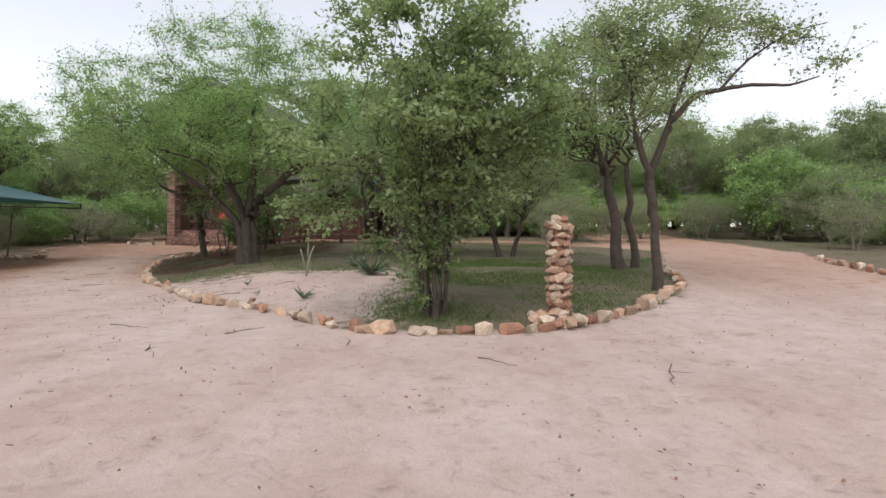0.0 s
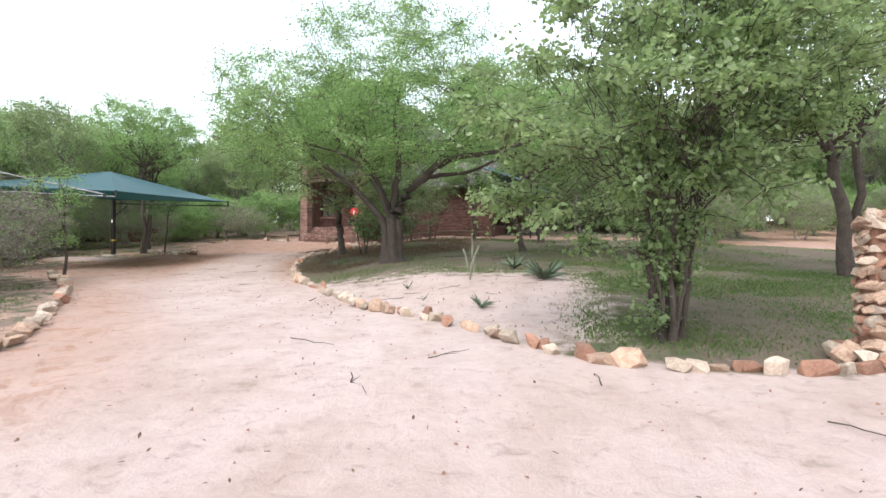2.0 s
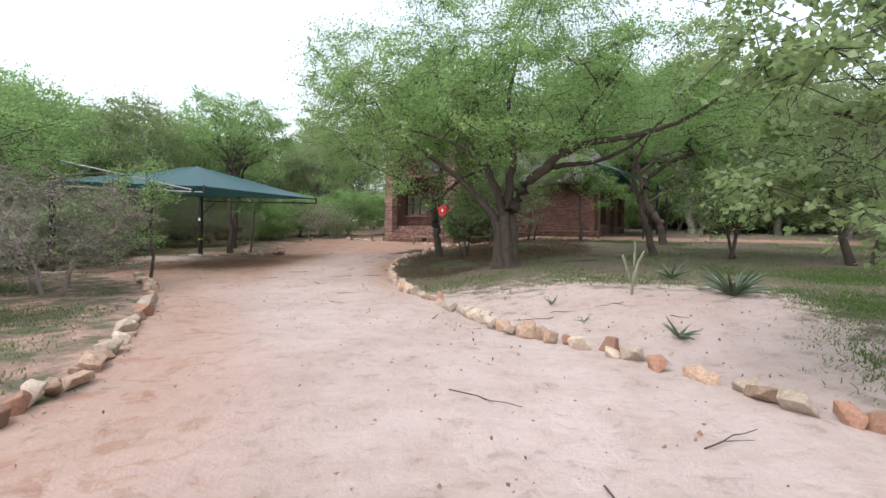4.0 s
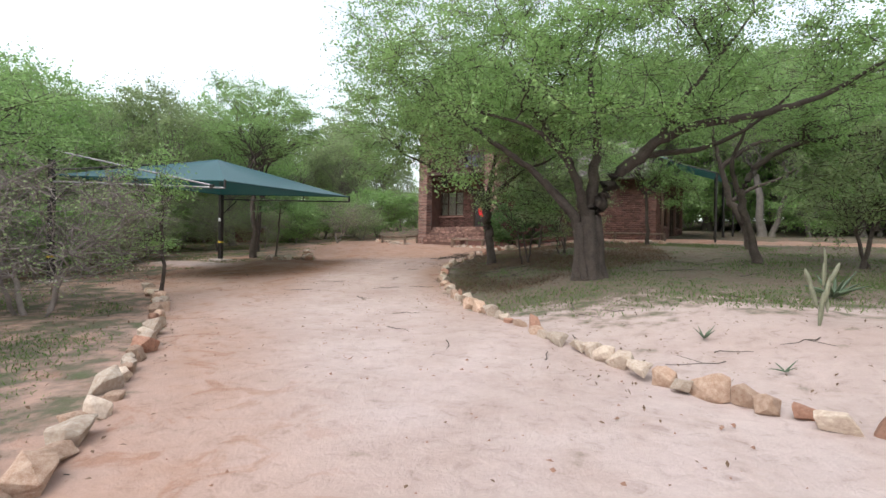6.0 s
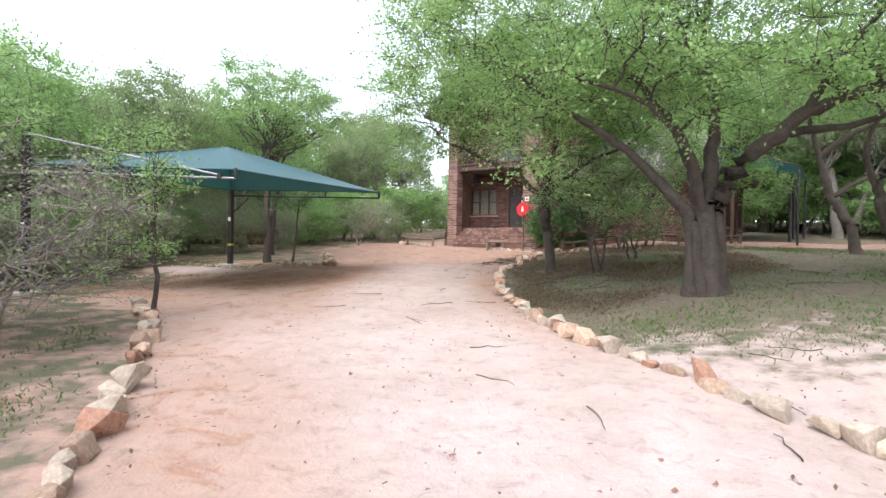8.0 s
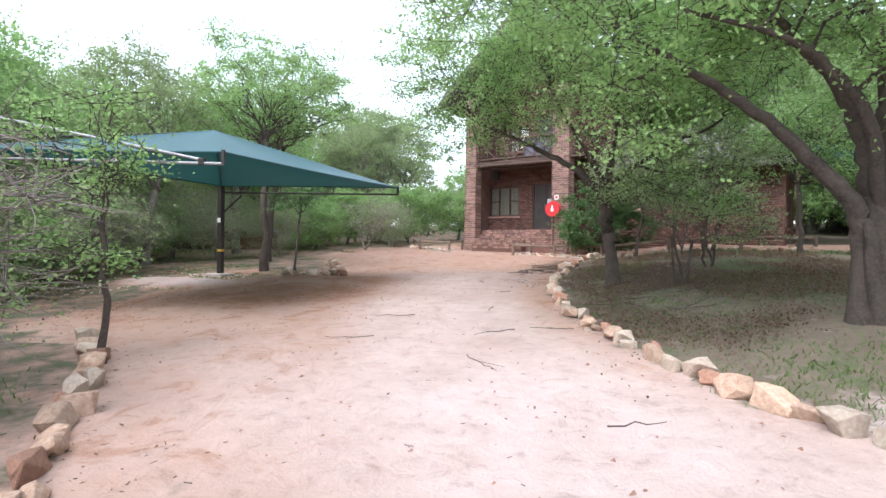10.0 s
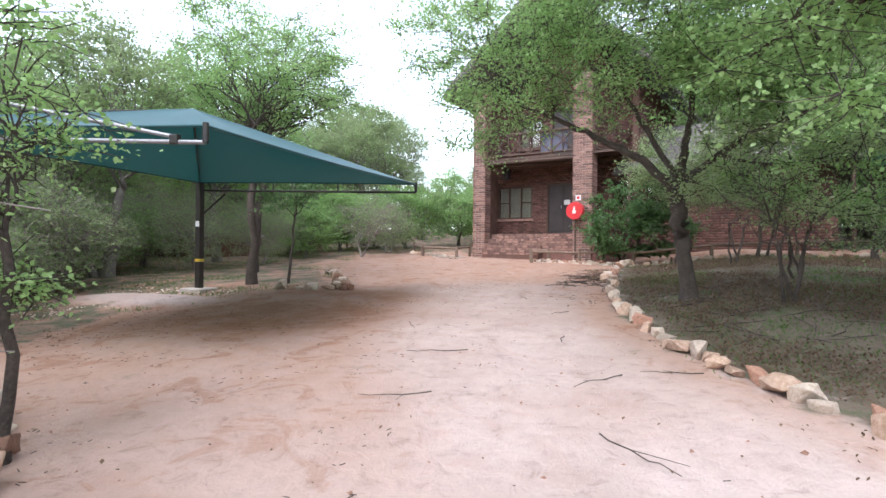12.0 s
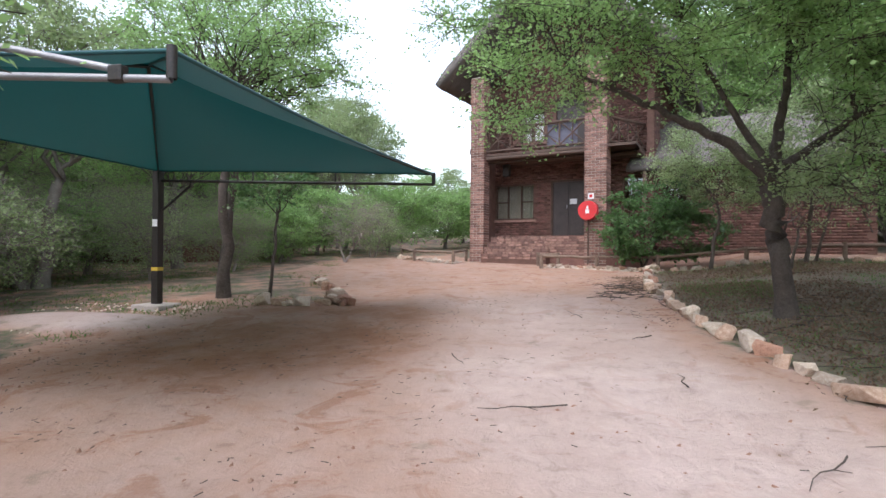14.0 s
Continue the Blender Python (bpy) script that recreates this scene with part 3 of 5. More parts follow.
# multi-stemmed shrub tree at the tip of the island
tree("shrub_tree", -0.15, 8.85, [(-.11, 0, 1.7, .04, -.16, .1), (-.06, .08, 1.9, .04, -.08, .2), (0, -.06, 1.8, .045, .06, -.1), (.07, .06, 1.7, .035, .12, .12), (.12, 0, 1.6, .04, .22, 0), (.03, .1, 2.0, .035, 0, .2), (-.08, -.08, 1.4, .028, -.12, -.1), (.05, -.1, 1.2, .025, .12, -.1), (-.14, .05, 1.1, .025, -.16, .0)],
     [(-.7, 0, 3.0, 2.0, 1.8, 1.5), (.5, .2, 3.4, 1.6, 1.7, 1.7), (0, 0, 4.7, 1.8, 1.6, 1.2), (-1.7, -.1, 2.1, 1.1, 1.0, .7), (1.0, 0, 2.2, .9, .9, .8), (.05, 0, 1.1, .42, .4, .7), (-.6, .1, 1.7, .8, .7, .6), (1.4, .2, 3.4, 1.0, 1.0, 1.0), (.1, -.1, 1.5, .5, .45, .6), (0, -.1, .9, .42, .4, .6), (.1, 0, .9, .42, .4, .6), (-.1, 0, 1.3, .5, .45, .6), (.1, -.1, 1.0, .42, .4, .6), (0, 0, .5, .3, .3, .35), (.05, -.1, .5, .3, .3, .35)], 13, LEAF_DULL,
     "bushy multi-stemmed shrub tree with dull green leaves", 0.08, 185, 15, 16, 0.48, limbs=3)
# grey-trunked trees on the drive's far side of the island
tree("bush_willow", 4.5, 11.3, [(0, 0, 1.4, .115, -.05, 0)],
     [(-1.2, .2, 4.9, 1.4, 1.5, 1.2), (.5, .4, 5.5, 1.7, 1.6, 1.0), (2.5, .1, 5.6, 1.0, .9, .4), (-.6, -.2, 3.8, 1.0, .9, .6), (3.4, 0, 4.7, .5, .5, .25)], 14, LEAF_OLIVE,
     "slender grey tree with open leggy crown", 0.075, 95, 14, 13, 0.65,
     boughs=[([(-.05, 0, 1.3), (-.12, 0, 1.9), (-.2, 0, 2.5)], .105, .09),
             ([(-.18, 0, 2.4), (-.4, .0, 3.1), (-.52, .1, 3.75), (-.48, .1, 4.35), (-.9, .2, 5.3)], .08, .02),
             ([(-.18, 0, 2.4), (.12, 0, 3.25), (.65, 0, 4.1), (1.3, 0, 4.25), (1.95, 0, 4.35), (2.7, -.1, 4.3), (3.3, -.1, 4.5)], .085, .015),
             ([(.14, 0, 3.3), (.45, .1, 4.1), (.76, .1, 4.95), (1.45, .2, 6.1)], .06, .015),
             ([(1.3, 0, 4.25), (1.9, .1, 4.9), (2.8, .1, 5.5), (3.6, .1, 5.7)], .035, .01)])
tree("bush_willow", 4.95, 15.0, [(0, 0, 2.6, .165, -.35, .1), (.55, .5, 3.0, .11, -.2, .1)],
     [(-.8, 0, 5.0, 2.4, 2.2, 1.6), (1.2, .4, 5.6, 1.8, 1.8, 1.4), (-2.0, .2, 3.9, 1.4, 1.3, .9)], 15, LEAF_FRESH, "twin-stemmed tree leaning over the grass", 0.064, 100, 15, 19, 0.7)
tree("thicket_tree", 2.3, 19.6, [(-.2, 0, 1.3, .11, -.4, 0), (.2, 0, 1.4, .1, .4, .1)],
     [(0, 0, 3.0, 2.6, 2.2, 1.7), (-2.2, .4, 2.3, 1.7, 1.4, 1.2)], 16, LEAF_OLIVE, "low dense thicket tree with dark shade beneath", 0.06, 80, 15, 20, 0.65)
# trees beyond the island, before the patio
tree("thorn_tree", -2.0, 25.4, [(.12, 0, .9, .16, -.2, 0)],
     [(-.9, 0, 4.6, 2.2, 1.8, 1.0), (1.6, .2, 4.4, 2.2, 1.8, 1.2)], 17, LEAF_FRESH, "crooked thorn tree before the patio", 0.055, 80, 15, 20, 0.7,
     boughs=[([(0, 0, .8), (-.3, 0, 1.2), (-.56, 0, 1.7), (-.7, 0, 2.3), (-.88, 0, 3.0), (-1.1, 0, 4.0)], .15, .05),
             ([(-.8, 0, 2.7), (-.3, 0, 3.2), (.25, 0, 3.55), (1.4, 0, 3.55), (2.2, 0, 4.0)], .09, .03),
             ([(-.5, 0, 1.6), (.2, .1, 2.1), (.9, .2, 2.3), (1.7, .2, 2.9)], .07, .02)])
tree("thorn_tree", -2.6, 20.9, [(.1, 0, 1.2, .12, -.3, 0)],
     [(.4, 0, 4.2, 2.4, 1.8, 1.0), (2.4, .2, 3.4, 1.8, 1.6, 1.0)], 19, LEAF_FRESH, "crooked thorn tree before the patio", 0.055, 80, 15, 20, 0.7,
     boughs=[([(-.2, 0, 1.1), (-.35, 0, 1.7), (-.1, 0, 2.4), (.6, 0, 2.9), (1.6, 0, 3.1), (2.6, 0, 3.2)], .11, .03),
             ([(-.3, 0, 1.6), (-.6, 0, 2.5), (-.3, 0, 3.3), (.1, 0, 4.0)], .07, .02)])
tree("feathery_shrub", -0.6, 20.2, [(0, 0, .9, .06, .2, 0), (.2, .1, .9, .05, -.3, 0)], [(0, 0, 1.9, 1.9, 1.7, 1.2), (2.2, .5, 2.2, 1.6, 1.5, 1.3)], 18, LEAF_OLIVE,
     "feathery olive shrub thicket", 0.06, 60, 16, 18, 0.6, category="shrub", group="shrubs")
for x, y, s, h in ((-8.3, 20.6, 21, 1.0), (-7.6, 22.9, 24, 1.1), (-8.0, 26.2, 26, 1.15)):
    tree("feathery_shrub", x, y, [(0, 0, .8 * h, .035, .15, 0), (.1, .1, .9 * h, .03, -.25, .1), (-.1, 0, .7 * h, .03, -.1, -.2)], [(0, 0, 2.0 * h, 1.7, 1.4, 1.2), (.9, .3, 1.2 * h, .9, .8, .6)], s, LEAF_OLIVE,
         "feathery olive shrub with thin grey stems", 0.05, 22, 16, 14, 0.55, category="shrub", group="shrubs")
tree("garden_bush", -10.7, 29.0, [(0, 0, .5, .04, .2, 0), (.1, .1, .5, .04, -.2, 0)], [(0, 0, 1.3, 1.2, .9, 1.1), (1.2, -.1, 1.1, 1.0, .8, .9), (.5, 0, 2.1, .9, .7, .6)], 23, LEAF_DARK,
     "glossy green garden bush beside the brick pillar", 0.105, 70, 12, 11, 0.42, category="shrub", group="shrubs")
tree("slender_tree", -9.2, 27.9, [(0, 0, 1.7, .05, .15, 0)], [(0, -.1, 2.9, 1.5, 1.2, 1.1), (1.2, 0, 2.2, .9, .8, .7)], 25, LEAF_OLIVE, "slender young tree before the wing wall", 0.055, 46, 15, 18, 0.5)
tree("slender_tree", -7.3, 27.3, [(0, 0, 1.6, .05, .1, 0), (.15, .1, 1.2, .035, .35, 0)], [(.2, -.1, 2.9, 1.6, 1.1, 1.2), (-.8, 0, 2.1, .9, .8, .8)], 28, LEAF_OLIVE, "slender young tree before the wing wall", 0.058, 60, 15, 18, 0.5)
tree("slender_tree", -5.0, 26.6, [(0, 0, 1.9, .07, -.1, 0)], [(.1, -.1, 3.3, 1.8, 1.2, 1.2), (.9, 0, 2.1, 1.0, .8, .8)], 29, LEAF_FRESH, "slender young tree before the wing wall", 0.058, 60, 15, 18, 0.55)
# left of the drive
tree("dry_thorn_bush", -14.6, 11.4, [(0, 0, .7, .05, -.3, 0), (.2, .1, .8, .05, .4, .1), (-.2, 0, .8, .04, .2, -.4)], [(0, 0, 1.6, 1.9, 1.7, 1.1), (-1.6, -1.2, 1.5, 1.4, 1.4, 1.0)], 31, LEAF_OLIVE,
     "half-dry grey thorn bush with bare twigs", 0.045, 110, 28, 2, 0.7, bark=TWIG, category="shrub", group="shrubs")
tree("dry_thorn_bush", -12.6, 8.6, [(0, 0, .5, .04, -.3, 0), (.2, .1, .6, .04, .2, .1)], [(-.4, 0, 1.2, 1.2, 1.2, .8)], 32, LEAF_OLIVE,
     "half-dry grey thorn bush with bare twigs", 0.045, 44, 28, 2, 0.6, bark=TWIG, category="shrub", group="shrubs")
tree("sapling", -14.45, 13.9, [(0, 0, 1.5, .042, -.1, .05)], [(-.4, .1, 2.5, .8, .7, .7), (-.2, 0, 1.3, .5, .4, .5), (-.7, -.3, .9, .5, .5, .4)], 33, LEAF_FRESH, "thin leafy sapling among border stones", 0.05, 34, 12, 9, 0.4)
tree("thorn_tree", -17.6, 10.6, [(0, 0, 1.8, .14, .1, 0)], [(0, 0, 3.4, 2.6, 2.4, 1.4), (1.6, 1.0, 3.0, 1.5, 1.4, .9)], 34, LEAF_FRESH, "feathery thorn tree beside the drive", 0.048, 110, 16, 24, 0.6)
tree("thorn_tree", -16.5, 5.8, [(0, 0, 1.8, .14, .1, 0)], [(0, 0, 3.6, 2.8, 2.4, 1.5)], 35, LEAF_FRESH, "feathery thorn tree beside the drive", 0.05, 90, 15, 22, 0.65)
# behind the carport
tree("slender_tree", -18.95, 22.2, [(0, 0, 3.2, .11, -.1, .1)], [(-.4, .6, 5.6, 2.2, 2.0, 1.6), (1.0, .8, 5.0, 1.6, 1.6, 1.2)], 41, LEAF_FRESH, "slender tree behind the shade carport", 0.065, 70, 15, 16, 0.7)
tree("sapling", -18.1, 22.4, [(0, 0, 1.6, .035, .1, .1)], [(0, 0, 2.4, .8, .7, .9)], 42, LEAF_DARK, "thin leafy sapling behind the carport", 0.07, 22, 10, 12, 0.35)
tree("slender_tree", -20.6, 24.4, [(0, 0, 3.0, .12, .2, .1)], [(0, 0, 5.4, 2.4, 2.2, 1.6)], 43, LEAF_FRESH, "slender tree behind the shade carport", 0.065, 64, 15, 16, 0.7)
tree("dry_shrub", -20.2, 30.2, [(0, 0, .6, .05, .4, 0), (.1, .1, .6, .04, -.3, .1)], [(.3, 0, 1.5, 1.4, 1.2, .9)], 44, LEAF_OLIVE, "greyish half-dry shrub beside the parking", 0.05, 34, 20, 4, 0.6, bark=TWIG, category="shrub", group="shrubs")

# background trees: a few kinds, copied
KINDS = [
    tree("bushveld_tree", -28, 33, [(0, 0, 2.2, .16, .2, .1)], [(0, 0, 4.6, 2.8, 2.6, 1.8), (1.2, .4, 5.8, 1.8, 1.8, 1.2), (-1.5, -.5, 3.4, 1.6, 1.6, 1.2)], 51, LEAF_FRESH, "green bushveld tree in the thicket", 0.09, 95, 15, 17, 0.8, bark=BARK_PALE, group="background trees"),
    tree("bushveld_tree", -24, 38, [(0, 0, 2.6, .15, -.3, .1), (.3, 0, 2.2, .1, .5, .2)], [(0, 0, 5.0, 2.4, 2.4, 2.0), (.6, .2, 6.6, 1.5, 1.5, 1.0)], 52, LEAF_OLIVE, "olive bushveld tree in the thicket", 0.085, 95, 15, 16, 0.8, bark=BARK_PALE, group="background trees"),
    tree("bushveld_shrub", -23, 33.5, [(0, 0, .8, .07, .3, .1), (.2, .1, .9, .06, -.4, .1)], [(0, 0, 1.7, 1.9, 1.7, 1.4)], 53, LEAF_FRESH, "rounded green shrub in the thicket", 0.095, 56, 14, 14, 0.6, bark=BARK_PALE, group="background shrubs", category="shrub"),
    tree("bushveld_shrub", -26, 30.5, [(0, 0, .8, .07, -.3, .1), (.2, .1, .9, .06, .3, .1)], [(0, 0, 1.6, 2.0, 1.8, 1.2)], 54, LEAF_OLIVE, "half-dry greyish thorny shrub in the thicket", 0.055, 66, 20, 9, 0.7, bark=TWIG, group="background shrubs", category="shrub"),
]


def strew(kind, places):
    for x, y, s in places:
        ob = copy_thing(KINDS[kind], pose(x, y, gz(x, y) - 0.05, 0, 0, float(rng.uniform(0, 360))))
        ob.scale = (s, s, s * float(rng.uniform(0.9, 1.1)))


strew(0, [(-24.5, 27.5, 1.0), (-29, 24, 1.05), (-25, 18, 1.0), (-23.5, 12.5, .95), (-22, 7, 1.0), (-33, 30, 1.1), (-31, 18, 1.1), (-36, 38, 1.2), (-30, 46, 1.2), (-43, 28, 1.2), (-40, 48, 1.3), (-20, 0, 1.0), (-28, 4, 1.1), (8, 40, 1.1), (1, 46, 1.2), (14, 46, 1.2), (-4, 50, 1.2), (22, 44, 1.1), (30, 36, 1.2), (-10, 46, 1.1)])
strew(1, [(-26.5, 41, 1.1), (-34, 24, 1.1), (-27, 14, 1.0), (-38, 33, 1.2), (-46, 38, 1.3), (-28, 52, 1.3), (-36, 12, 1.1), (-33, 54, 1.4), (-25, -3, 1.1), (6, 32, 1.0), (11, 37, 1.1), (18, 40, 1.2), (27, 42, 1.2), (35, 46, 1.3), (5, 54, 1.3), (-1, 58, 1.3), (40, 34, 1.2), (12, 58, 1.4), (24, 56, 1.4), (-8, 60, 1.4)])
strew(2, [(-20.5, 35.5, 1.0), (-22.5, 36.5, .9), (-18.8, 38.5, 1.0), (-26, 34.5, 1.0), (-29, 29, .8), (-30, 36, 1.1), (7.5, 30, 1.0), (19.5, 31, 1.7), (24, 34, 1.7), (17, 36, 1.1), (12, 33, .9), (-17, 42, 1.2), (29, 28, 1.6), (22, 26, 1.2), (-24, 9.5, .9), (-21, 16.5, .7)])
strew(3, [(-22, 26.5, .7), (-24.5, 22.5, .8), (-23, 15, .9), (-20.5, 11, .9), (-18.5, 7.5, 1.0), (-19, 3, 1.1), (-30, 26.5, .9), (-33, 34, 1.0), (5.5, 26.5, 1.0), (9.5, 28.5, .9), (16, 33, 1.0), (21, 29, 1.5), (26, 30, 1.6), (18, 23.5, .9), (-16.5, 2, 1.0), (-4, 44, 1.2), (3, 36, 1.0), (-27, 21.5, .9)])
strew(2, [(0, 38, 1.3), (3, 40, 1.4), (6, 38, 1.3), (-1, 41, 1.3), (9, 42, 1.4), (2, 34, 1.0), (5, 35, 1.1), (12, 44, 1.5), (-3, 40, 1.1), (8, 36, 1.2), (14, 50, 1.6), (18, 48, 1.6)])
strew(3, [(-21.8, 17.6, .8), (-22.6, 19.8, .9), (-22.8, 24.6, .8), (-24.2, 20.6, 1.0), (-20.4, 33.2, .7), (-25.6, 25.2, 1.0), (-21.4, 14.2, .8)])
strew(2, [(-23.4, 18.2, .7), (-25.2, 23.4, .8), (-26.4, 19.6, .9), (-22.2, 29.4, .7), (-23.8, 31.2, .8)])
strew(2, [(2.6 * k, 64 + 3 * (k % 3), 1.7) for k in range(16)])
strew(2, [(13 + 2.2 * k, 60 - .9 * k, 1.7) for k in range(14)])
strew(2, [(8 + 2.4 * k, 52 + 2 * (k % 2), 1.5) for k in range(8)])
strew(0, [(-5, 41, 1.5), (-1.5, 40, 1.5), (1.5, 39, 1.4), (-8, 44, 1.6)])
strew(1, [(-3.2, 43, 1.5), (.2, 42, 1.5), (-6.4, 45, 1.6)])
# thickets: dense on the left and behind, thinner to the right
def thicket(poly, kinds, count, gap, lo, hi, seed):
    r = np.random.default_rng(seed)
    p = np.array(poly)
    kept = []
    for x, y in r.uniform(p.min(0), p.max(0), size=(count * 12, 2)):
        if len(kept) >= count:
            break
        if not inside(np.array([x]), np.array([y]), poly)[0] or any((x - a) ** 2 + (y - b) ** 2 < gap * gap for a, b in kept):
            continue
        kept.append((x, y))
        strew(int(kinds[len(kept) % len(kinds)]), [(float(x), float(y), float(r.uniform(lo, hi)))])


LEFT_WOOD = [(-23.5, 25), (-23.5, 33), (-21, 37), (-16.5, 43), (-8, 43), (-8, 60), (-60, 62), (-60, -4), (-24, -4), (-22.5, 12)]
RIGHT_WOOD = [(20, 24), (15.5, 32), (14, 40), (12, 47), (50, 60), (52, 8), (26, 10)]
MID_WOOD = [(0, 33), (9, 33), (9, 60), (-6, 60), (-6, 44), (0, 42)]
LEFT_TALL = [(-23.5, 25), (-24, 33), (-28, 42), (-30, 62), (-60, 62), (-60, -4), (-24, -4), (-22.5, 12)]
thicket(LEFT_TALL, (0, 1, 0), 70, 3.4, .8, 1.15, 1)
thicket(LEFT_WOOD, (3, 2, 3, 3), 68, 2.6, .8, 1.3, 2)
thicket(RIGHT_WOOD, (1, 0), 34, 3.6, 1.0, 1.4, 3)
thicket(RIGHT_WOOD, (2, 3), 44, 2.8, .9, 1.5, 4)
thicket(MID_WOOD, (0, 1), 16, 3.2, 1.0, 1.3, 5)
thicket(MID_WOOD, (2, 3), 18, 2.4, .8, 1.3, 6)
# far woods close the horizon on every side
for k in range(36):
    a = k / 36 * 2 * math.pi
    strew(2, [(-8 + 96 * math.cos(a), 16 + 96 * math.sin(a), float(rng.uniform(2.2, 3.0)))])
for k in range(46):
    a = k / 46 * 2 * math.pi
    d = float(rng.uniform(48, 58))
    if 40 < math.degrees(a) < 140:
        d += 6
    strew(2, [(-8 + d * math.cos(a), 16 + d * math.sin(a), float(rng.uniform(1.4, 1.9)))])
for k in range(64):
    a = k / 64 * 2 * math.pi + float(rng.uniform(-.03, .03))
    d = float(rng.uniform(62, 84))
    x, y = -8 + d * math.cos(a), 16 + d * math.sin(a)
    strew(k % 2, [(x, y, float(rng.uniform(1.2, 1.6)))])
    if k % 2:
        strew(2, [(-8 + .9 * d * math.cos(a + .04), 16 + .9 * d * math.sin(a + .04), 1.8)])


# ---- stones ----
def rock_mesh(name, seed, mat, flatten=0.75):
    r = np.random.default_rng(seed)
    bm = bmesh.new()
    for _ in range(13):
        d = r.normal(size=3)
        d /= np.linalg.norm(d)
        d = np.sign(d) * np.abs(d) ** 0.6
        bm.verts.new(d * np.array([0.95, 0.75, flatten]) * r.uniform(0.8, 1.05))
    res = bmesh.ops.convex_hull(bm, input=bm.verts)
    loose = [v for v in bm.verts if not v.link_faces]
    bmesh.ops.delete(bm, geom=loose, context="VERTS")
    bmesh.ops.bevel(bm, geom=list(bm.edges), offset=0.035, segments=1, affect="EDGES")
    bmesh.ops.triangulate(bm, faces=bm.faces)
    bmesh.ops.subdivide_edges(bm, edges=[e for e in bm.edges if e.calc_length() > 0.35], cuts=1, use_grid_fill=True)
    for v in bm.verts:
        v.co *= 1 + 0.09 * noise.noise(v.co * 2.6 + Vector((seed, 0, 0))) + 0.04 * noise.noise(v.co * 7 + Vector((0, seed, 0)))
    me = bpy.data.meshes.new(name)
    bm.normal_update()
    bm.to_mesh(me)
    bm.free()
    me.materials.append(mat)
    return me


ROCKS = [rock_mesh("rock", 100 + i, (STONE, STONE_PALE, STONE, STONE_RED, STONE_PALE)[i % 5]) for i in range(20)]
ROCK_WORD = ("ochre", "pale", "ochre", "reddish", "pale")


def border(line, gap, size, seed, what):
    """Stones set end to end along a line, each as long as the room it takes."""
    r = np.random.default_rng(seed)
    p = np.array(line, float)
    run = np.concatenate([[0], np.cumsum(np.linalg.norm(np.diff(p, axis=0), axis=1))])
    at = 0.0
    while at < run[-1]:
        s = size * r.uniform(0.6, 1.2)
        long = s * r.uniform(1.0, 1.45)
        at += long * gap
        x, y = np.interp(at, run, p[:, 0]), np.interp(at, run, p[:, 1])
        x2, y2 = np.interp(at + .1, run, p[:, 0]), np.interp(at + .1, run, p[:, 1])
        a = math.degrees(math.atan2(y2 - y, x2 - x)) if at + .1 < run[-1] else 0.0
        at += long * gap
        x, y = float(x + r.normal() * .04), float(y + r.normal() * .04)
        i = int(r.integers(len(ROCKS)))
        ob = new("border_stone", ROCKS[i])
        ob.matrix_world = pose(x, y, gz(x, y) + s * 0.38, r.uniform(-12, 12), r.uniform(-12, 12), a + r.uniform(-18, 18) + 180 * int(r.integers(2))) @ Matrix.Diagonal((long, s, s * r.uniform(.8, 1.2), 1))
        tagged(ob, ROCK_WORD[i % 5] + " rough fieldstone edging " + what, "stone", "border stones " + what)


border(ISLAND, 0.8, 0.165, 1, "the planted island")
border(LEFT_EDGE, 0.78, 0.165, 2, "the drive")
border([(11.4, 13.7), (11.6, 14.6), (12.2, 16.2), (12.7, 17.6), (13.2, 18.9)], 1.1, 0.17, 3, "the far drive")
border([(-17.9, 21.5), (-16.9, 21.4), (-16.2, 21.7)], 0.85, 0.15, 4, "the parking")
border([(-16.2, 21.8), (-16.7, 22.6), (-17.6, 23.8), (-18.4, 24.8)], 0.6, 0.15, 5, "the parking")
border([(-16.1, 21.6), (-16.6, 22.0), (-16.9, 22.5)], 0.6, 0.16, 6, "the parking")
border([(-19.0, 32.6), (-17.7, 31.2), (-16.5, 30.7)], 0.8, 0.12, 7, "the rail fence")
border([(-13.4, 29.6), (-12.0, 28.9), (-10.6, 28.6)], 0.75, 0.12, 8, "the rail fence")
border([(-10.5, 28.6), (-8.6, 28.3), (-6.4, 27.7), (-4.4, 27.4)], 1.2, 0.12, 9, "the house bed")


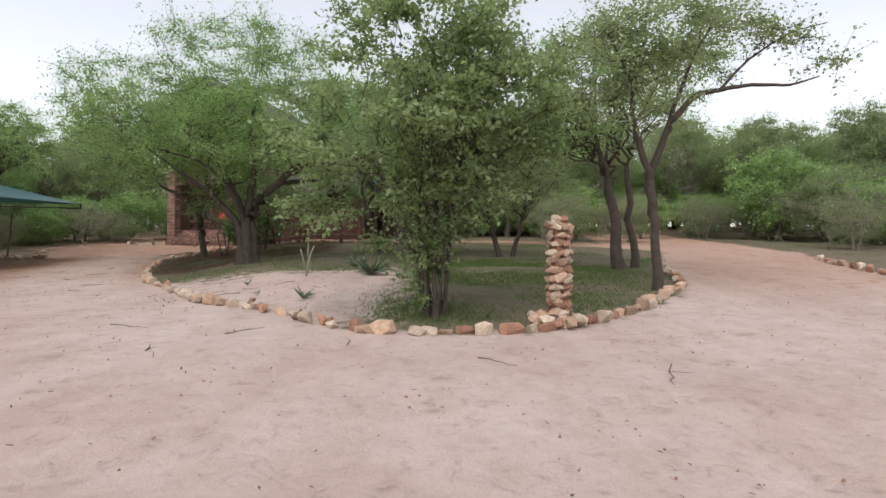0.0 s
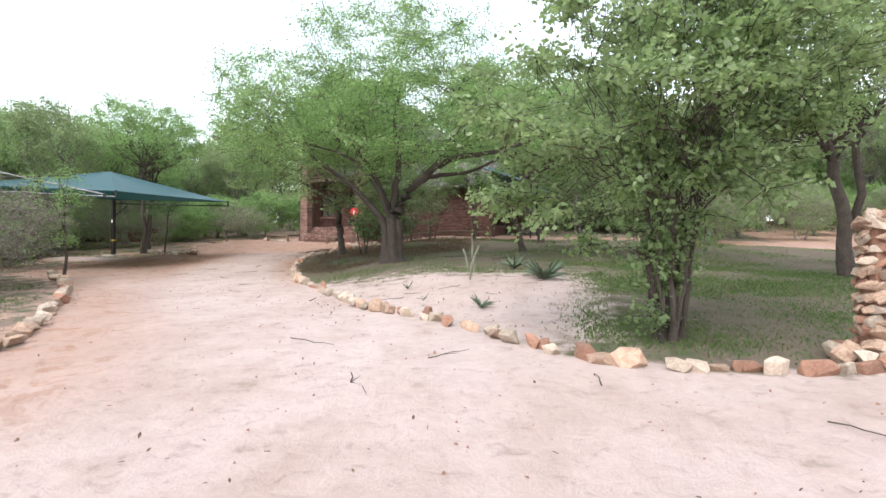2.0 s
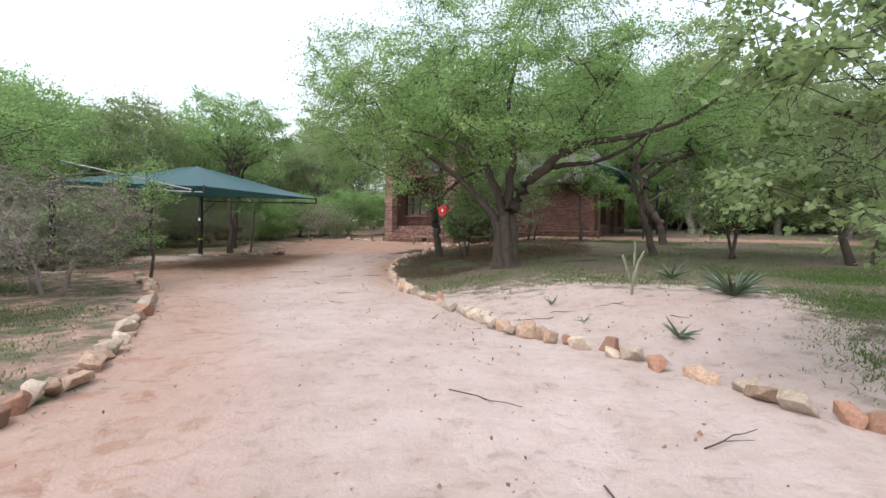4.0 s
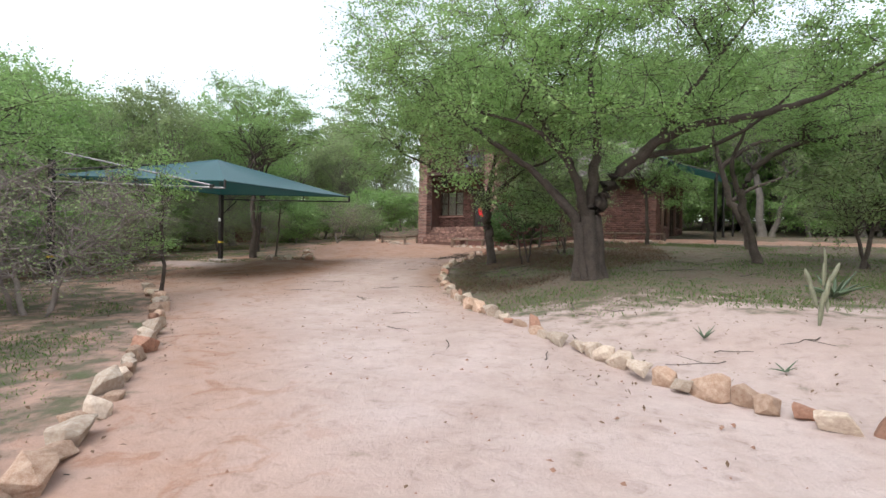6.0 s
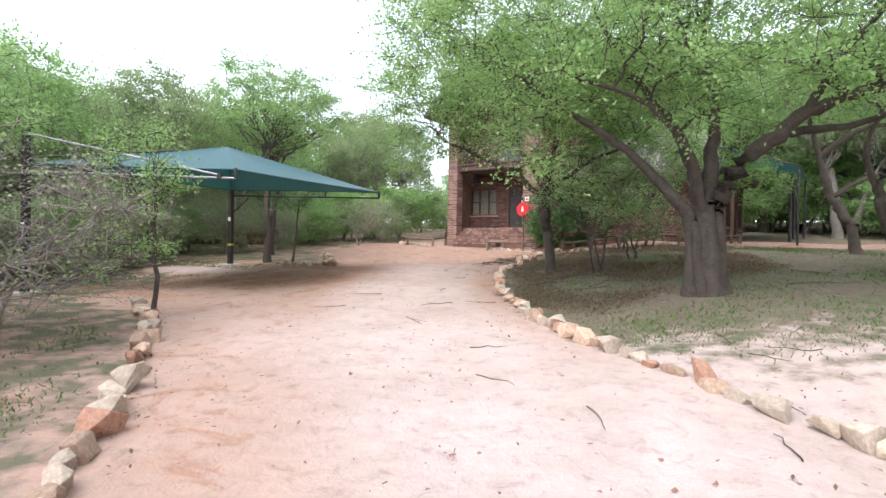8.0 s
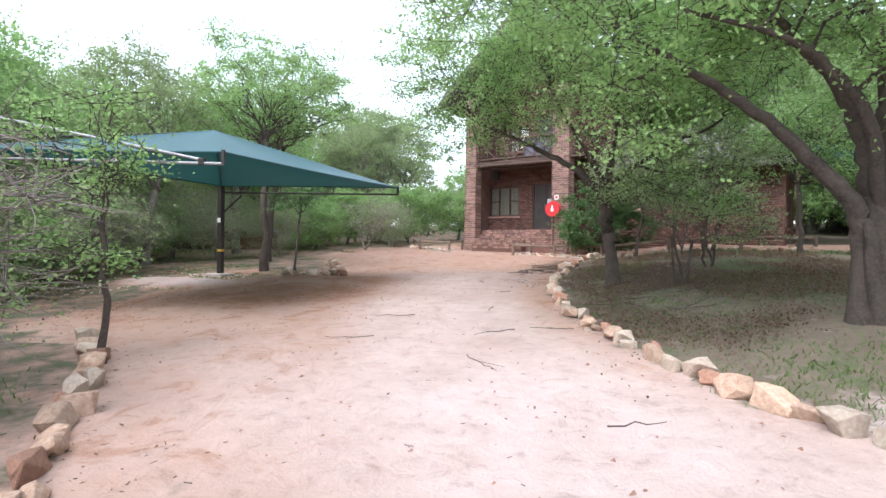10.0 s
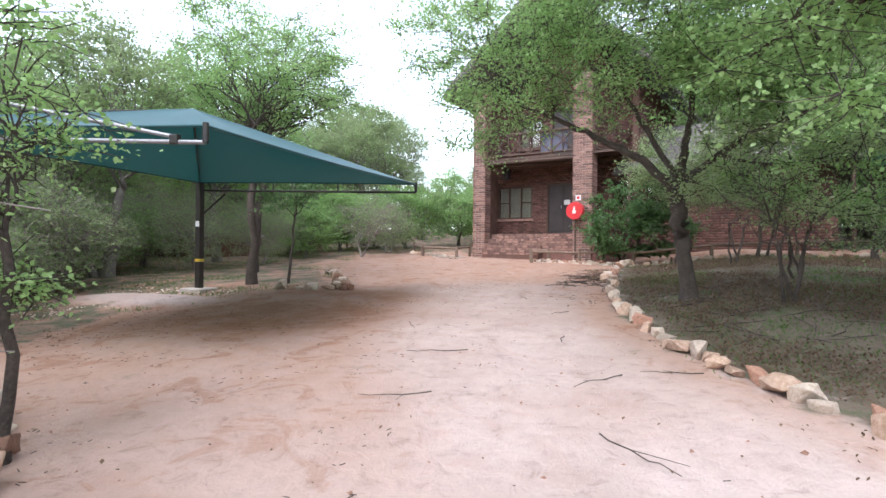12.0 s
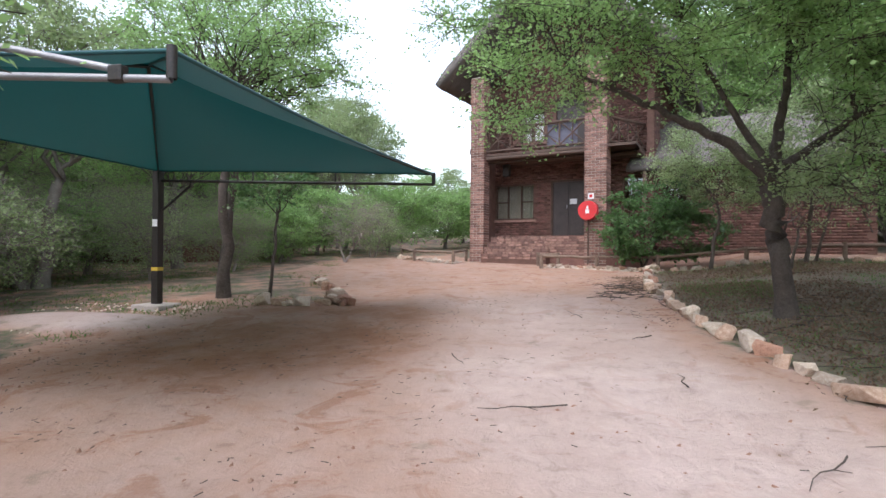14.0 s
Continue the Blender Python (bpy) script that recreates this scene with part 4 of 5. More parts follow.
def cairn(x, y):
    """A square pillar of stacked rough stones on a loose stone foot."""
    r = np.random.default_rng(5)
    root = new("stone_pillar")
    root.matrix_world = pose(x, y, gz(x, y), 0, 0, 20)
    part("core", box((-.1, -.1, 0), (.1, .1, 1.52)), STONE_RED, root)
    z, row = 0.08, 0
    while z < 1.55:
        n = 9
        for k in range(n):
            a = (k + 0.5 * (row % 2)) / n * 2 * math.pi + r.normal() * .12
            s = r.uniform(.075, .12)
            d = 0.15
            ob = hang("stone", ROCKS[5 * int(r.integers(4)) + (0, 2, 3, 3, 1)[int(r.integers(5))]], None, root)
            ob.matrix_local = pose(d * math.cos(a), d * math.sin(a), z + r.normal() * .015, *(r.uniform(-35, 35, 2)), math.degrees(a) + 90) @ Matrix.Diagonal((s * 1.15, s * .8, s * .85, 1))
        z += 0.125
        row += 1
    for k in range(4):
        ob = hang("stone", ROCKS[k], None, root)
        ob.matrix_local = pose(r.uniform(-.1, .1), r.uniform(-.1, .1), 1.56, *r.uniform(-40, 40, 3)) @ Matrix.Scale(.1, 4)
    for k in range(12):
        a = k / 12 * 2 * math.pi
        s = r.uniform(.1, .19)
        ob = hang("stone", ROCKS[(k * 4 + 1) % 15], None, root)
        ob.matrix_local = pose(.34 * math.cos(a), .34 * math.sin(a), s * .5 + .02, *r.uniform(-30, 30, 2), math.degrees(a)) @ Matrix.Diagonal((s, s, s * .8, 1))
    return tagged(root, "square pillar of stacked rough ochre stones", "stone pillar")


cairn(1.72, 8.0)


# ---- carport: green shade net on cantilever posts ----
def carport():
    B, T, A, C, K = (Vector(p) for p in ((-19.4, 21.0, 3.32), (-14.72, 21.9, 3.26), (-14.7, 15.92, 3.13), (-19.46, 15.1, 3.3), (-17.15, 18.35, 4.1)))
    root = new("carport")
    root.location = (-19.4, 21.0, gz(-19.4, 21.0))
    inv = Matrix.Translation(-root.location)

    def loc(p):
        return inv @ Vector(p)

    n = 14
    verts, faces = [], []
    for a, b in ((B, T), (T, A), (A, C), (C, B)):
        base = len(verts)
        for i in range(n + 1):
            for j in range(n + 1):
                s = i / n
                e = a.lerp(b, j / n)
                # edges draw in, panels sag a little between the ridges
                mid = 4 * (j / n) * (1 - j / n)
                e = e.lerp((B + A) / 2, 0.05 * mid)
                p = K.lerp(e, s)
                p.z -= 0.12 * mid * 4 * s * (1 - s) * 0.6
                verts.append(loc(p))
        faces += [[base + i * (n + 1) + j, base + (i + 1) * (n + 1) + j, base + (i + 1) * (n + 1) + j + 1, base + i * (n + 1) + j + 1] for i in range(n) for j in range(n)]
    net = hang("shade_net", quick_mesh("shade_net", [tuple(v) for v in verts], faces, True), NET, root, "taut dark green knitted shade cloth")
    for a, b in ((K, B), (K, T), (K, A), (K, C)):
        q = [loc(a.lerp(b, t) - Vector((0, 0, .03))) for t in (0, .5, 1)]
        pipe("ridge_cable", q, .012, BLACK_STEEL, root, 6)
    for a, b in ((B, T), (T, A), (A, C), (C, B)):
        c = (B + A) / 2
        q = [loc(a.lerp(b, t).lerp(c, 0.05 * 4 * t * (1 - t))) for t in np.linspace(0, 1, 9)]
        pipe("hem", q, .016, NET, root, 6)
    for post, tip, steel in ((B, T, BLACK_STEEL), (C, A, SILVER_STEEL)):
        g = gz(post.x, post.y)
        o = loc((post.x, post.y, g))
        h = post.z - g
        part("post", box(o + Vector((-.065, -.065, -.1)), o + Vector((.065, .065, h)), .006), BLACK_STEEL, root)
        part("footing", box(o + Vector((-.28, -.28, -.1)), o + Vector((.28, .28, .05)), .02), CONCRETE, root)
        part("yellow_band", box(o + Vector((-.068, -.068, .62)), o + Vector((.068, .068, .68)), .002), YELLOW_PAINT, root, "yellow reflective band")
        part("notice", box(o + Vector((-.05, -.072, 1.38)), o + Vector((.05, -.066, 1.5)), .001), WHITE_PAINT, root, "small white notice on the post")
        low0, low1 = Vector((post.x, post.y, post.z - .17)), tip + Vector((0, 0, -.17))
        up0, up1 = Vector((post.x, post.y, post.z + .12)), tip + Vector((0, 0, .0))
        pipe("arm", [loc(low0), loc(low1)], .024, steel, root)
        pipe("arm", [loc(low0.lerp(low1, .3) + Vector((0, 0, .38))), loc(up1)] if steel is BLACK_STEEL else [loc(low0 + Vector((0, 0, .8))), loc(low0.lerp(low1, .93) + Vector((0, 0, .05)))], .024, steel, root)
        pipe("tip_bracket", [loc(low1), loc(tip + Vector((0, 0, .03)))], .032, BLACK_STEEL, root)
        if steel is SILVER_STEEL:
            c = loc(low0.lerp(low1, .93) + Vector((0, 0, .025)))
            part("clamp", box(c - Vector((.05, .035, .05)), c + Vector((.05, .035, .05)), .008), BLACK_STEEL, root)
            part("post_head", box(o + Vector((-.06, -.06, h - .02)), o + Vector((.06, .06, h + .72)), .006), BLACK_STEEL, root)
        for t in (.35, .65):
            q = low0.lerp(low1, t)
            pipe("strut", [loc(q), loc(q + Vector((0, 0, .22)))], .014, steel, root)
        q = low0.lerp(low1, .12)
        pipe("brace", [loc((post.x, post.y, post.z - .75)), loc(q + Vector((0, 0, -.08))), loc(q)], .022, BLACK_STEEL, root)
        pipe("king_pipe", [loc(up0), loc(K - Vector((0, 0, .05)))], .022, BLACK_STEEL, root)
    return tagged(root, "green shade-net carport on black steel cantilever posts", "carport")


carport()

# ---- the lodge: local x along the front, y into the house, z up from the ground ----
HX, HY, HZ, HTURN = -12.25, 30.26, 1.85, -15.2
HOUSE = pose(HX, HY, HZ, 0, 0, HTURN)
house = new("lodge")
house.matrix_world = HOUSE
tagged(house, "two-storey red brick lodge with thatched roof and balcony", "house")
BRICK_PIECE = bpy.data.meshes.new("brick")
_b = box((-.108, -.05, -.034), (.108, .05, .034), .006)
_b.to_mesh(BRICK_PIECE)
_b.free()
BRICK_PIECE.materials.append(BRICK)
COURSE = 0.082


def brick_pillar(x0, x1, y0, y1, top):
    """A brick pillar: mortar core, bricks one by one on the sides that show."""
    core = part("pillar", box((x0 + .02, y0 + .02, -.5), (x1 - .02, y1 - .02, top)), MORTAR, house, "square red brick pillar")
    r = np.random.default_rng(int(abs(x0) * 100))
    n = max(2, round((x1 - x0) / .235))
    row = 0
    z = -.04 - 2 * COURSE
    while z < top:
        for k in range(n + row % 2):
            w = (x1 - x0) / n
            cx = x0 + w * (k + (.5 if row % 2 == 0 else 0))
            if row % 2:
                cx = min(max(cx, x0 + .055), x1 - .055)
            half = row % 2 and k in (0, n)
            ob = hang("brick", BRICK_PIECE, None, core)
            ob.matrix_local = pose(cx, y0 + .045 + r.normal() * .003, z) @ Matrix.Diagonal(((w / .235) * (.48 if half else 1), 1, 1, 1))
        m = max(1, round((y1 - y0) / .3))
        ob = hang("brick", BRICK_PIECE, None, core)
        z += COURSE
        ob2 = hang("brick", BRICK_PIECE, None, core)
        ob2.matrix_local = pose(x1 - .045, (y0 + y1) / 2, z - COURSE, 0, 0, 90) @ Matrix.Diagonal(((y1 - y0 - .1) / .22, 1, 1, 1))
        ob.matrix_local = pose(x0 + .045 + r.normal() * .003, (y0 + y1) / 2, z - COURSE, 0, 0, 90) @ Matrix.Diagonal(((y1 - y0 - .16) / .22, 1, 1, 1))
        row += 1
    return core


def brick_wall(name, length, height, m, holes=(), thick=.22, label="", mat=None, base=0.0):
    """A wall of courses with holes (x0, x1, z0, z1): mortar body in slabs, its colour darkened for shade, every brick a
    proud block, joined.
    """
    bm = bmesh.new()
    cuts = sorted({0.0, length, *[h[0] for h in holes], *[h[1] for h in holes]})
    for a, b in zip(cuts, cuts[1:]):
        lv = base
        for h in sorted((h for h in holes if h[0] <= a + 1e-6 and h[1] >= b - 1e-6), key=lambda h: h[2]):
            if h[2] > lv:
                add_box(bm, (a, .012, lv), (b, thick, h[2]))
            lv = h[3]
        if lv < height:
            add_box(bm, (a, .012, lv), (b, thick, height))
    bmesh.ops.transform(bm, matrix=m, verts=bm.verts)
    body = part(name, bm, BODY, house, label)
    r = np.random.default_rng(int(length * 100))
    c, row, z = [], 0, base + .04
    while z < height:
        x = .115 if row % 2 else 0.0
        while x < length:
            a, b = max(0, x - .108), min(length, x + .108)
            if b - a > .04 and not any(b > h[0] - .0 and a < h[1] + .0 and z > h[2] - .02 and z < h[3] + .02 for h in holes):
                c.append((a, b, r.uniform(-.004, .006), z))
            x += .23
        z += COURSE
        row += 1
    c = np.array(c)
    a, b, p, zz = c.T
    f0, f1 = -p, np.full_like(p, .05)
    lo, hi = zz - .034, zz + .034
    v = np.stack([np.stack(k, -1) for k in ((a, f0, lo), (b, f0, lo), (b, f0, hi), (a, f0, hi), (a, f1, lo), (b, f1, lo), (b, f1, hi), (a, f1, hi))], 1)
    q = np.array([[0, 1, 2, 3], [1, 5, 6, 2], [4, 0, 3, 7], [3, 2, 6, 7], [4, 5, 1, 0]])
    f = (np.arange(len(c))[:, None, None] * 8 + q[None]).reshape(-1, 4)
    me = quick_mesh("brickwork", v.reshape(-1, 3), f)
    me.transform(m)
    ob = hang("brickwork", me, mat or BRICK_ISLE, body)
    ob["kind"] = "stuff"
    return body


def window(x0, x1, z0, z1, m, mullions=(.33, .67), transom=True, curtain=True):
    root = new("window")
    root.parent = house
    root.matrix_local = m
    bm = bmesh.new()
    fr = .06
    for a, b in (((x0, .06, z0), (x0 + fr, .14, z1)), ((x1 - fr, .06, z0), (x1, .14, z1)), ((x0 + fr, .06, z0), (x1 - fr, .14, z0 + fr)), ((x0 + fr, .06, z1 - fr), (x1 - fr, .14, z1))):
        add_box(bm, a, b)
    for k in mullions:
        xm = x0 + (x1 - x0) * k
        add_box(bm, (xm - .025, .065, z0 + fr), (xm + .025, .135, z1 - fr))
        if transom:
            pass
    if transom:
        zt = z0 + (z1 - z0) * .5
        w = (x1 - x0)
        add_box(bm, (x0 + fr, .07, zt - .02), (x0 + w * mullions[0] - .025, .13, zt + .02))
        add_box(bm, (x0 + w * mullions[-1] + .025, .07, zt - .02), (x1 - fr, .13, zt + .02))
    part("frame", bm, POLE_WOOD, root, "dark wooden window frame")
    pane = part("pane", box((x0 + fr, .098, z0 + fr), (x1 - fr, .104, z1 - fr)), GLASS, root)
    pane.visible_shadow = False
    part("sill", box((x0 - .08, -.07, z0 - .09), (x1 + .08, .1, z0 - .004), .008), BRICK, root, "sloping brick sill")
    if curtain:
        v, n = [], 60
        for i in range(n + 1):
            x = x0 + fr + (x1 - x0 - 2 * fr) * i / n
            y = .17 + .02 * math.sin(i * 1.1) + .008 * math.sin(i * 2.7)
            v += [(x, y, z0 + .03), (x, y, z1 - .03)]
        f = [[2 * i, 2 * i + 2, 2 * i + 3, 2 * i + 1] for i in range(n)]
        ob = hang("curtain", quick_mesh("curtain", v, f, True), CURTAIN, root, "cream curtain behind the glass")
    return root


TERR = .7          # terrace floor above the ground
DECK = 3.3         # underside of the balcony deck
EAVE = 5.75
brick_pillar(0, .68, 0, .6, 6.1)
brick_pillar(-3.9, -3.38, 0, .5, 6.1)
# ground-floor front wall behind the terrace, with door and window
FRONT = Matrix.Translation((-3.9, 1.6, TERR))
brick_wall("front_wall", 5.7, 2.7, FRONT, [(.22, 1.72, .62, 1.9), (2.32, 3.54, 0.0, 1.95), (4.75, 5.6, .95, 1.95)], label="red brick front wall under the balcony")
window(.22, 1.72, .62, 1.9, FRONT)
window(4.75, 5.6, .95, 1.95, FRONT, (.5,), False, False)
door = new("door")
door.parent = house
door.matrix_local = FRONT
bm = bmesh.new()
add_box(bm, (2.32, .04, 0), (2.38, .16, 1.95)), add_box(bm, (3.48, .04, 0), (3.54, .16, 1.95)), add_box(bm, (2.38, .04, 1.89), (3.48, .16, 1.95))
part("frame", bm, POLE_WOOD, door)
for a, b in ((2.385, 2.925), (2.935, 3.475)):
    leaf = part("door_leaf", box((a, .08, .01), (b, .125, 1.885), .004), DOOR_PAINT, door, "dark brown door leaf")
    for z0, z1 in ((.12, .85), (.98, 1.76)):
        part("panel", box((a + .09, .07, z0), (b - .09, .0805, z1), .004), DOOR_PAINT, leaf)
part("handle", box((2.87, .02, .98), (2.9, .08, 1.1), .006), SILVER_STEEL, door, "metal door handle")
part("notice", box((2.98, .062, 1.12), (3.22, .068, 1.3)), WHITE_PAINT, door, "white paper notice on the door")
# upper wall, recessed behind the balcony
UP = Matrix.Translation((-3.9, 1.9, DECK + .2))
brick_wall("upper_wall", 5.7, 3.2, UP, [(1.0, 2.0, .6, 1.7), (2.4, 3.7, 0, 2.0)], label="red brick upper wall behind the balcony")
window(1.0, 2.0, .6, 1.7, UP, (.5,), False)
part("balcony_door", box((-1.5, 2.0, DECK + .2), (-.2, 2.06, DECK + 2.2)), DOOR_PAINT, house, "dark balcony door")
# flanks and back
SIDE = Matrix.Translation((-3.9, 8.0, 0)) @ Matrix.Rotation(radians(-90), 4, "Z")
brick_wall("side_wall", 7.5, 6.1, SIDE, [(2.5, 3.7, 1.4, 2.6)], label="red brick side wall")
SIDE2 = Matrix.Translation((1.8, 1.6, TERR)) @ Matrix.Rotation(radians(90), 4, "Z")
brick_wall("side_wall", 6.4, 5.6, SIDE2, [(1.2, 2.2, 3.4, 4.6)], label="red brick side wall")
part("back_wall", box((-3.9, 8.0, 0), (1.8, 8.22, 6.4)), BRICK_ISLE, house)
part("inner_floor", box((-3.6, 1.83, TERR - .2), (1.55, 7.9, TERR)), CONCRETE, house)
part("upper_floor", box((-3.6, 2.15, DECK), (1.55, 7.9, DECK + .18)), POLE_WOOD, house)
# terrace and brick steps
terr = part("terrace", box((-1.08, .05, -.5), (1.75, 1.59, TERR - .01)), BRICK_ISLE, house, "brick-paved terrace")
part("terrace", box((-3.36, .78, -.5), (-1.083, 1.59, TERR - .01)), BRICK_ISLE, house, "brick-paved terrace")
for k in range(4):
    top = TERR - .175 * k - .012
    st = part("step", box((-3.34, .5 - .26 * k, -.5), (-1.1, .775 - .26 * k, top - .07)), BODY, house, "brick step")
    r = np.random.default_rng(k)
    for i in range(20):
        ob = hang("brick", BRICK_PIECE, None, st)
        ob.matrix_local = pose(-3.29 + i * .112, .62 - .26 * k, top - .036 + r.normal() * .003, 0, 0, 90 + r.normal()) @ Matrix.Diagonal((1.2, 1, 1, 1))
    for row in range(2):
        for i in range(9):
            ob = hang("brick", BRICK_PIECE, None, st)
            ob.matrix_local = pose(-3.2 + i * .244, .53 - .26 * k, top - .112 - row * COURSE + r.normal() * .003)
# terrace face bricks to the step's right
for row in range(8):
    for i in range(5):
        ob = hang("brick", BRICK_PIECE, None, terr)
        ob.matrix_local = pose(-.98 + i * .235 - (.07 if row % 2 else 0), .08, .05 + row * COURSE)


def pole(name, a, b, r, mat, parent, sides=8):
    rr = np.random.default_rng(int(abs(a[0] * 131 + a[2] * 17 + b[0] * 71) * 10))
    m = Mass()
    p = bent(a, b, rr, .015, 5)
    m.tube(p, [r * k for k in (1, .97, 1.02, .98, .95)], sides)
    return hang(name, m.mesh(name, True), mat, parent)


# balcony: deck beams and rustic X rail
balc = new("balcony")
balc.parent = house
part("deck", box((-3.36, .12, DECK + .08), (1.5, 1.88, DECK + .16)), POLE_WOOD, balc)
for y in (.16, .55, 1.0, 1.45):
    pole("beam", (-3.36, y, DECK), (0 if y < .6 else 1.5, y, DECK), .075, POLE_WOOD, balc)
pole("beam", (1.45, .6, DECK + .02), (1.45, 1.85, DECK + .02), .075, POLE_WOOD, balc)


def xrail(a, b, panels):
    a, b = Vector(a), Vector(b)
    rail = new("balustrade")
    rail.parent = balc
    up = Vector((0, 0, 1))
    pole("top_rail", a + up * .88, b + up * .88, .05, POLE_WOOD, rail)
    pole("bottom_rail", a + up * .12, b + up * .12, .04, POLE_WOOD, rail)
    for k in range(panels):
        p, q = a.lerp(b, k / panels), a.lerp(b, (k + 1) / panels)
        pole("cross", p + up * .14, q + up * .86, .025, POLE_WOOD, rail, 6)
        pole("cross", p + up * .86, q + up * .14, .025, POLE_WOOD, rail, 6)
        pole("upright", p + up * .1, p + up * .9, .03, POLE_WOOD, rail, 6)
        mid = p.lerp(q, .5)
        pole("upright", mid + up * .12, mid + up * .88, .022, POLE_WOOD, rail, 6)


xrail((-3.36, .2, DECK + .14), (0, .2, DECK + .14), 4)
xrail((.7, .3, DECK + .14), (1.45, 1.85, DECK + .14), 2)
hung = part("towel", box((-1.3, .3, DECK + .3), (-.3, .32, DECK + .98), .004), two_scale("grey_cloth", (.11, .11, .15), (.16, .16, .21), (.2, .2, .24), 5, 60, vary=0), balc, "grey cloth on the balcony rail")
part("ceiling_beam", box((-3.36, .3, DECK - .12), (-.05, .45, DECK - .07)), POLE_WOOD, house)
# a dark lamp under the balcony
part("porch_lamp", box((-3.1, .9, DECK - .5), (-2.85, 1.1, DECK - .08), .03), BLACK_STEEL, house)


def thatch_slab(name, eave_a, eave_b, ridge_a, ridge_b, thick=.28):
    """A thick sheet of thatch from eave to ridge, with a shaggy, rounded lower edge."""
    ea, eb, ra, rb = (Vector(p) for p in (eave_a, eave_b, ridge_a, ridge_b))
    n, m = 40, 14
    rr = np.random.default_rng(3)
    nrm = (eb - ea).cross(ra - ea).normalized()
    if nrm.z < 0:
        nrm = -nrm
    top, bot = [], []
    for i in range(m + 1):
        for j in range(n + 1):
            p = ea.lerp(eb, j / n).lerp(ra.lerp(rb, j / n), i / m)
            k = rr.normal() * .012
            round_off = -.12 * max(0, 1 - i / 1.5)
            top.append(tuple(p + nrm * (thick + k + round_off)))
            bot.append(tuple(p + nrm * (k if i == 0 else 0)))
    w = n + 1
    f = [[i * w + j, i * w + j + 1, (i + 1) * w + j + 1, (i + 1) * w + j] for i in range(m) for j in range(n)]
    o = len(top)
    f += [[o + a, o + d, o + c, o + b] for a, b, c, d in f]
    f += [[j, o + j, o + j + 1, j + 1] for j in range(n)]
    f += [[m * w + j + 1, o + m * w + j + 1, o + m * w + j, m * w + j] for j in range(n)]
    f += [[(i + 1) * w, o + (i + 1) * w, o + i * w, i * w] for i in range(m)]
    f += [[i * w + n, o + i * w + n, o + (i + 1) * w + n, (i + 1) * w + n] for i in range(m)]
    return hang(name, quick_mesh(name, top + bot, f), THATCH, house, "thick weathered grey thatch")


thatch_slab("roof", (-4.85, -.6, EAVE), (-4.85, 8.6, EAVE), (-1.05, -.6, EAVE + 3.3), (-1.05, 8.6, EAVE + 3.3))
thatch_slab("roof", (2.75, -.6, EAVE), (2.75, 8.6, EAVE), (-1.05, -.6, EAVE + 3.3), (-1.05, 8.6, EAVE + 3.3))
part("gable", box((-3.9, 1.95, EAVE + .7), (1.8, 2.1, EAVE + .8)), POLE_WOOD, house)
bm = bmesh.new()
gv = [bm.verts.new(p) for p in ((-3.7, 1.95, EAVE + .8), (1.6, 1.95, EAVE + .8), (-1.05, 1.95, EAVE + 3.15), (-3.7, 2.15, EAVE + .8), (1.6, 2.15, EAVE + .8), (-1.05, 2.15, EAVE + 3.15))]
for k in ((0, 1, 2), (5, 4, 3), (0, 3, 4, 1), (1, 4, 5, 2), (2, 5, 3, 0)):
    bm.faces.new([gv[i] for i in k])
part("gable_wall", bm, BRICK_ISLE, house)
for x in (-3.64, .34):
    pole("roof_beam", (x, -.3, EAVE + .42 + .3), (x, 7.8, EAVE + .42 + .3), .08, POLE_WOOD, house)
# small lean-to thatch on the flank
thatch_slab("lean_to_roof", (-5.0, 2.2, 3.95), (-5.0, 6.0, 3.95), (-3.95, 2.2, 4.85), (-3.95, 6.0, 4.85), .18)

# ---- single-storey wing ----
WING = Matrix.Translation((1.8, 1.85, .02))
brick_wall("wing_wall", 5.6, 2.75, WING, [(.15, .95, 1.45, 2.4)], label="red brick wing wall")
window(.15, .95, 1.45, 2.4, WING, (.5,), False, False)
WSIDE = Matrix.Translation((7.4, 1.85, .02)) @ Matrix.Rotation(radians(90), 4, "Z")
brick_wall("wing_end_wall", 5.2, 2.75, WSIDE, [(.7, 2.1, .75, 2.35), (2.5, 3.6, .0, 2.35), (3.9, 4.9, .75, 2.35)], label="red brick wing end wall with glazed doors")
for a, b, c in ((.7, 2.1, .75), (2.5, 3.6, .03), (3.9, 4.9, .75)):
    window(a, b, c, 2.35, WSIDE, (.33, .67), False, False)
part("wing_back_wall", box((1.8, 7.0, 0), (7.4, 7.2, 2.9)), BRICK_ISLE, house)
part("wing_floor", box((1.85, 2.1, -.1), (7.15, 6.95, .06)), CONCRETE, house)
thatch_slab("wing_roof", (1.0, 1.25, 2.72), (7.95, 1.25, 2.72), (1.6, 4.5, 4.7), (6.2, 4.5, 4.7), .24)
thatch_slab("wing_roof", (7.95, 7.7, 2.72), (1.85, 7.7, 2.72), (6.2, 4.5, 4.7), (1.85, 4.5, 4.7), .24)
thatch_slab("wing_roof", (7.95, 1.25, 2.72), (7.95, 7.7, 2.72), (6.2, 4.45, 4.7), (6.2, 4.55, 4.7), .24)
pole("veranda_post", (1.55, 1.3, -.1), (1.55, 1.3, 2.9), .06, WEATHERED, house)
pole("veranda_post", (7.75, 1.4, -.1), (7.75, 1.4, 2.85), .06, POLE_WOOD, house)
for y in (3.6, 5.9):
    pole("veranda_post", (9.4, y, -.1), (9.4, y, 3.0), .06, BLACK_STEEL, house)
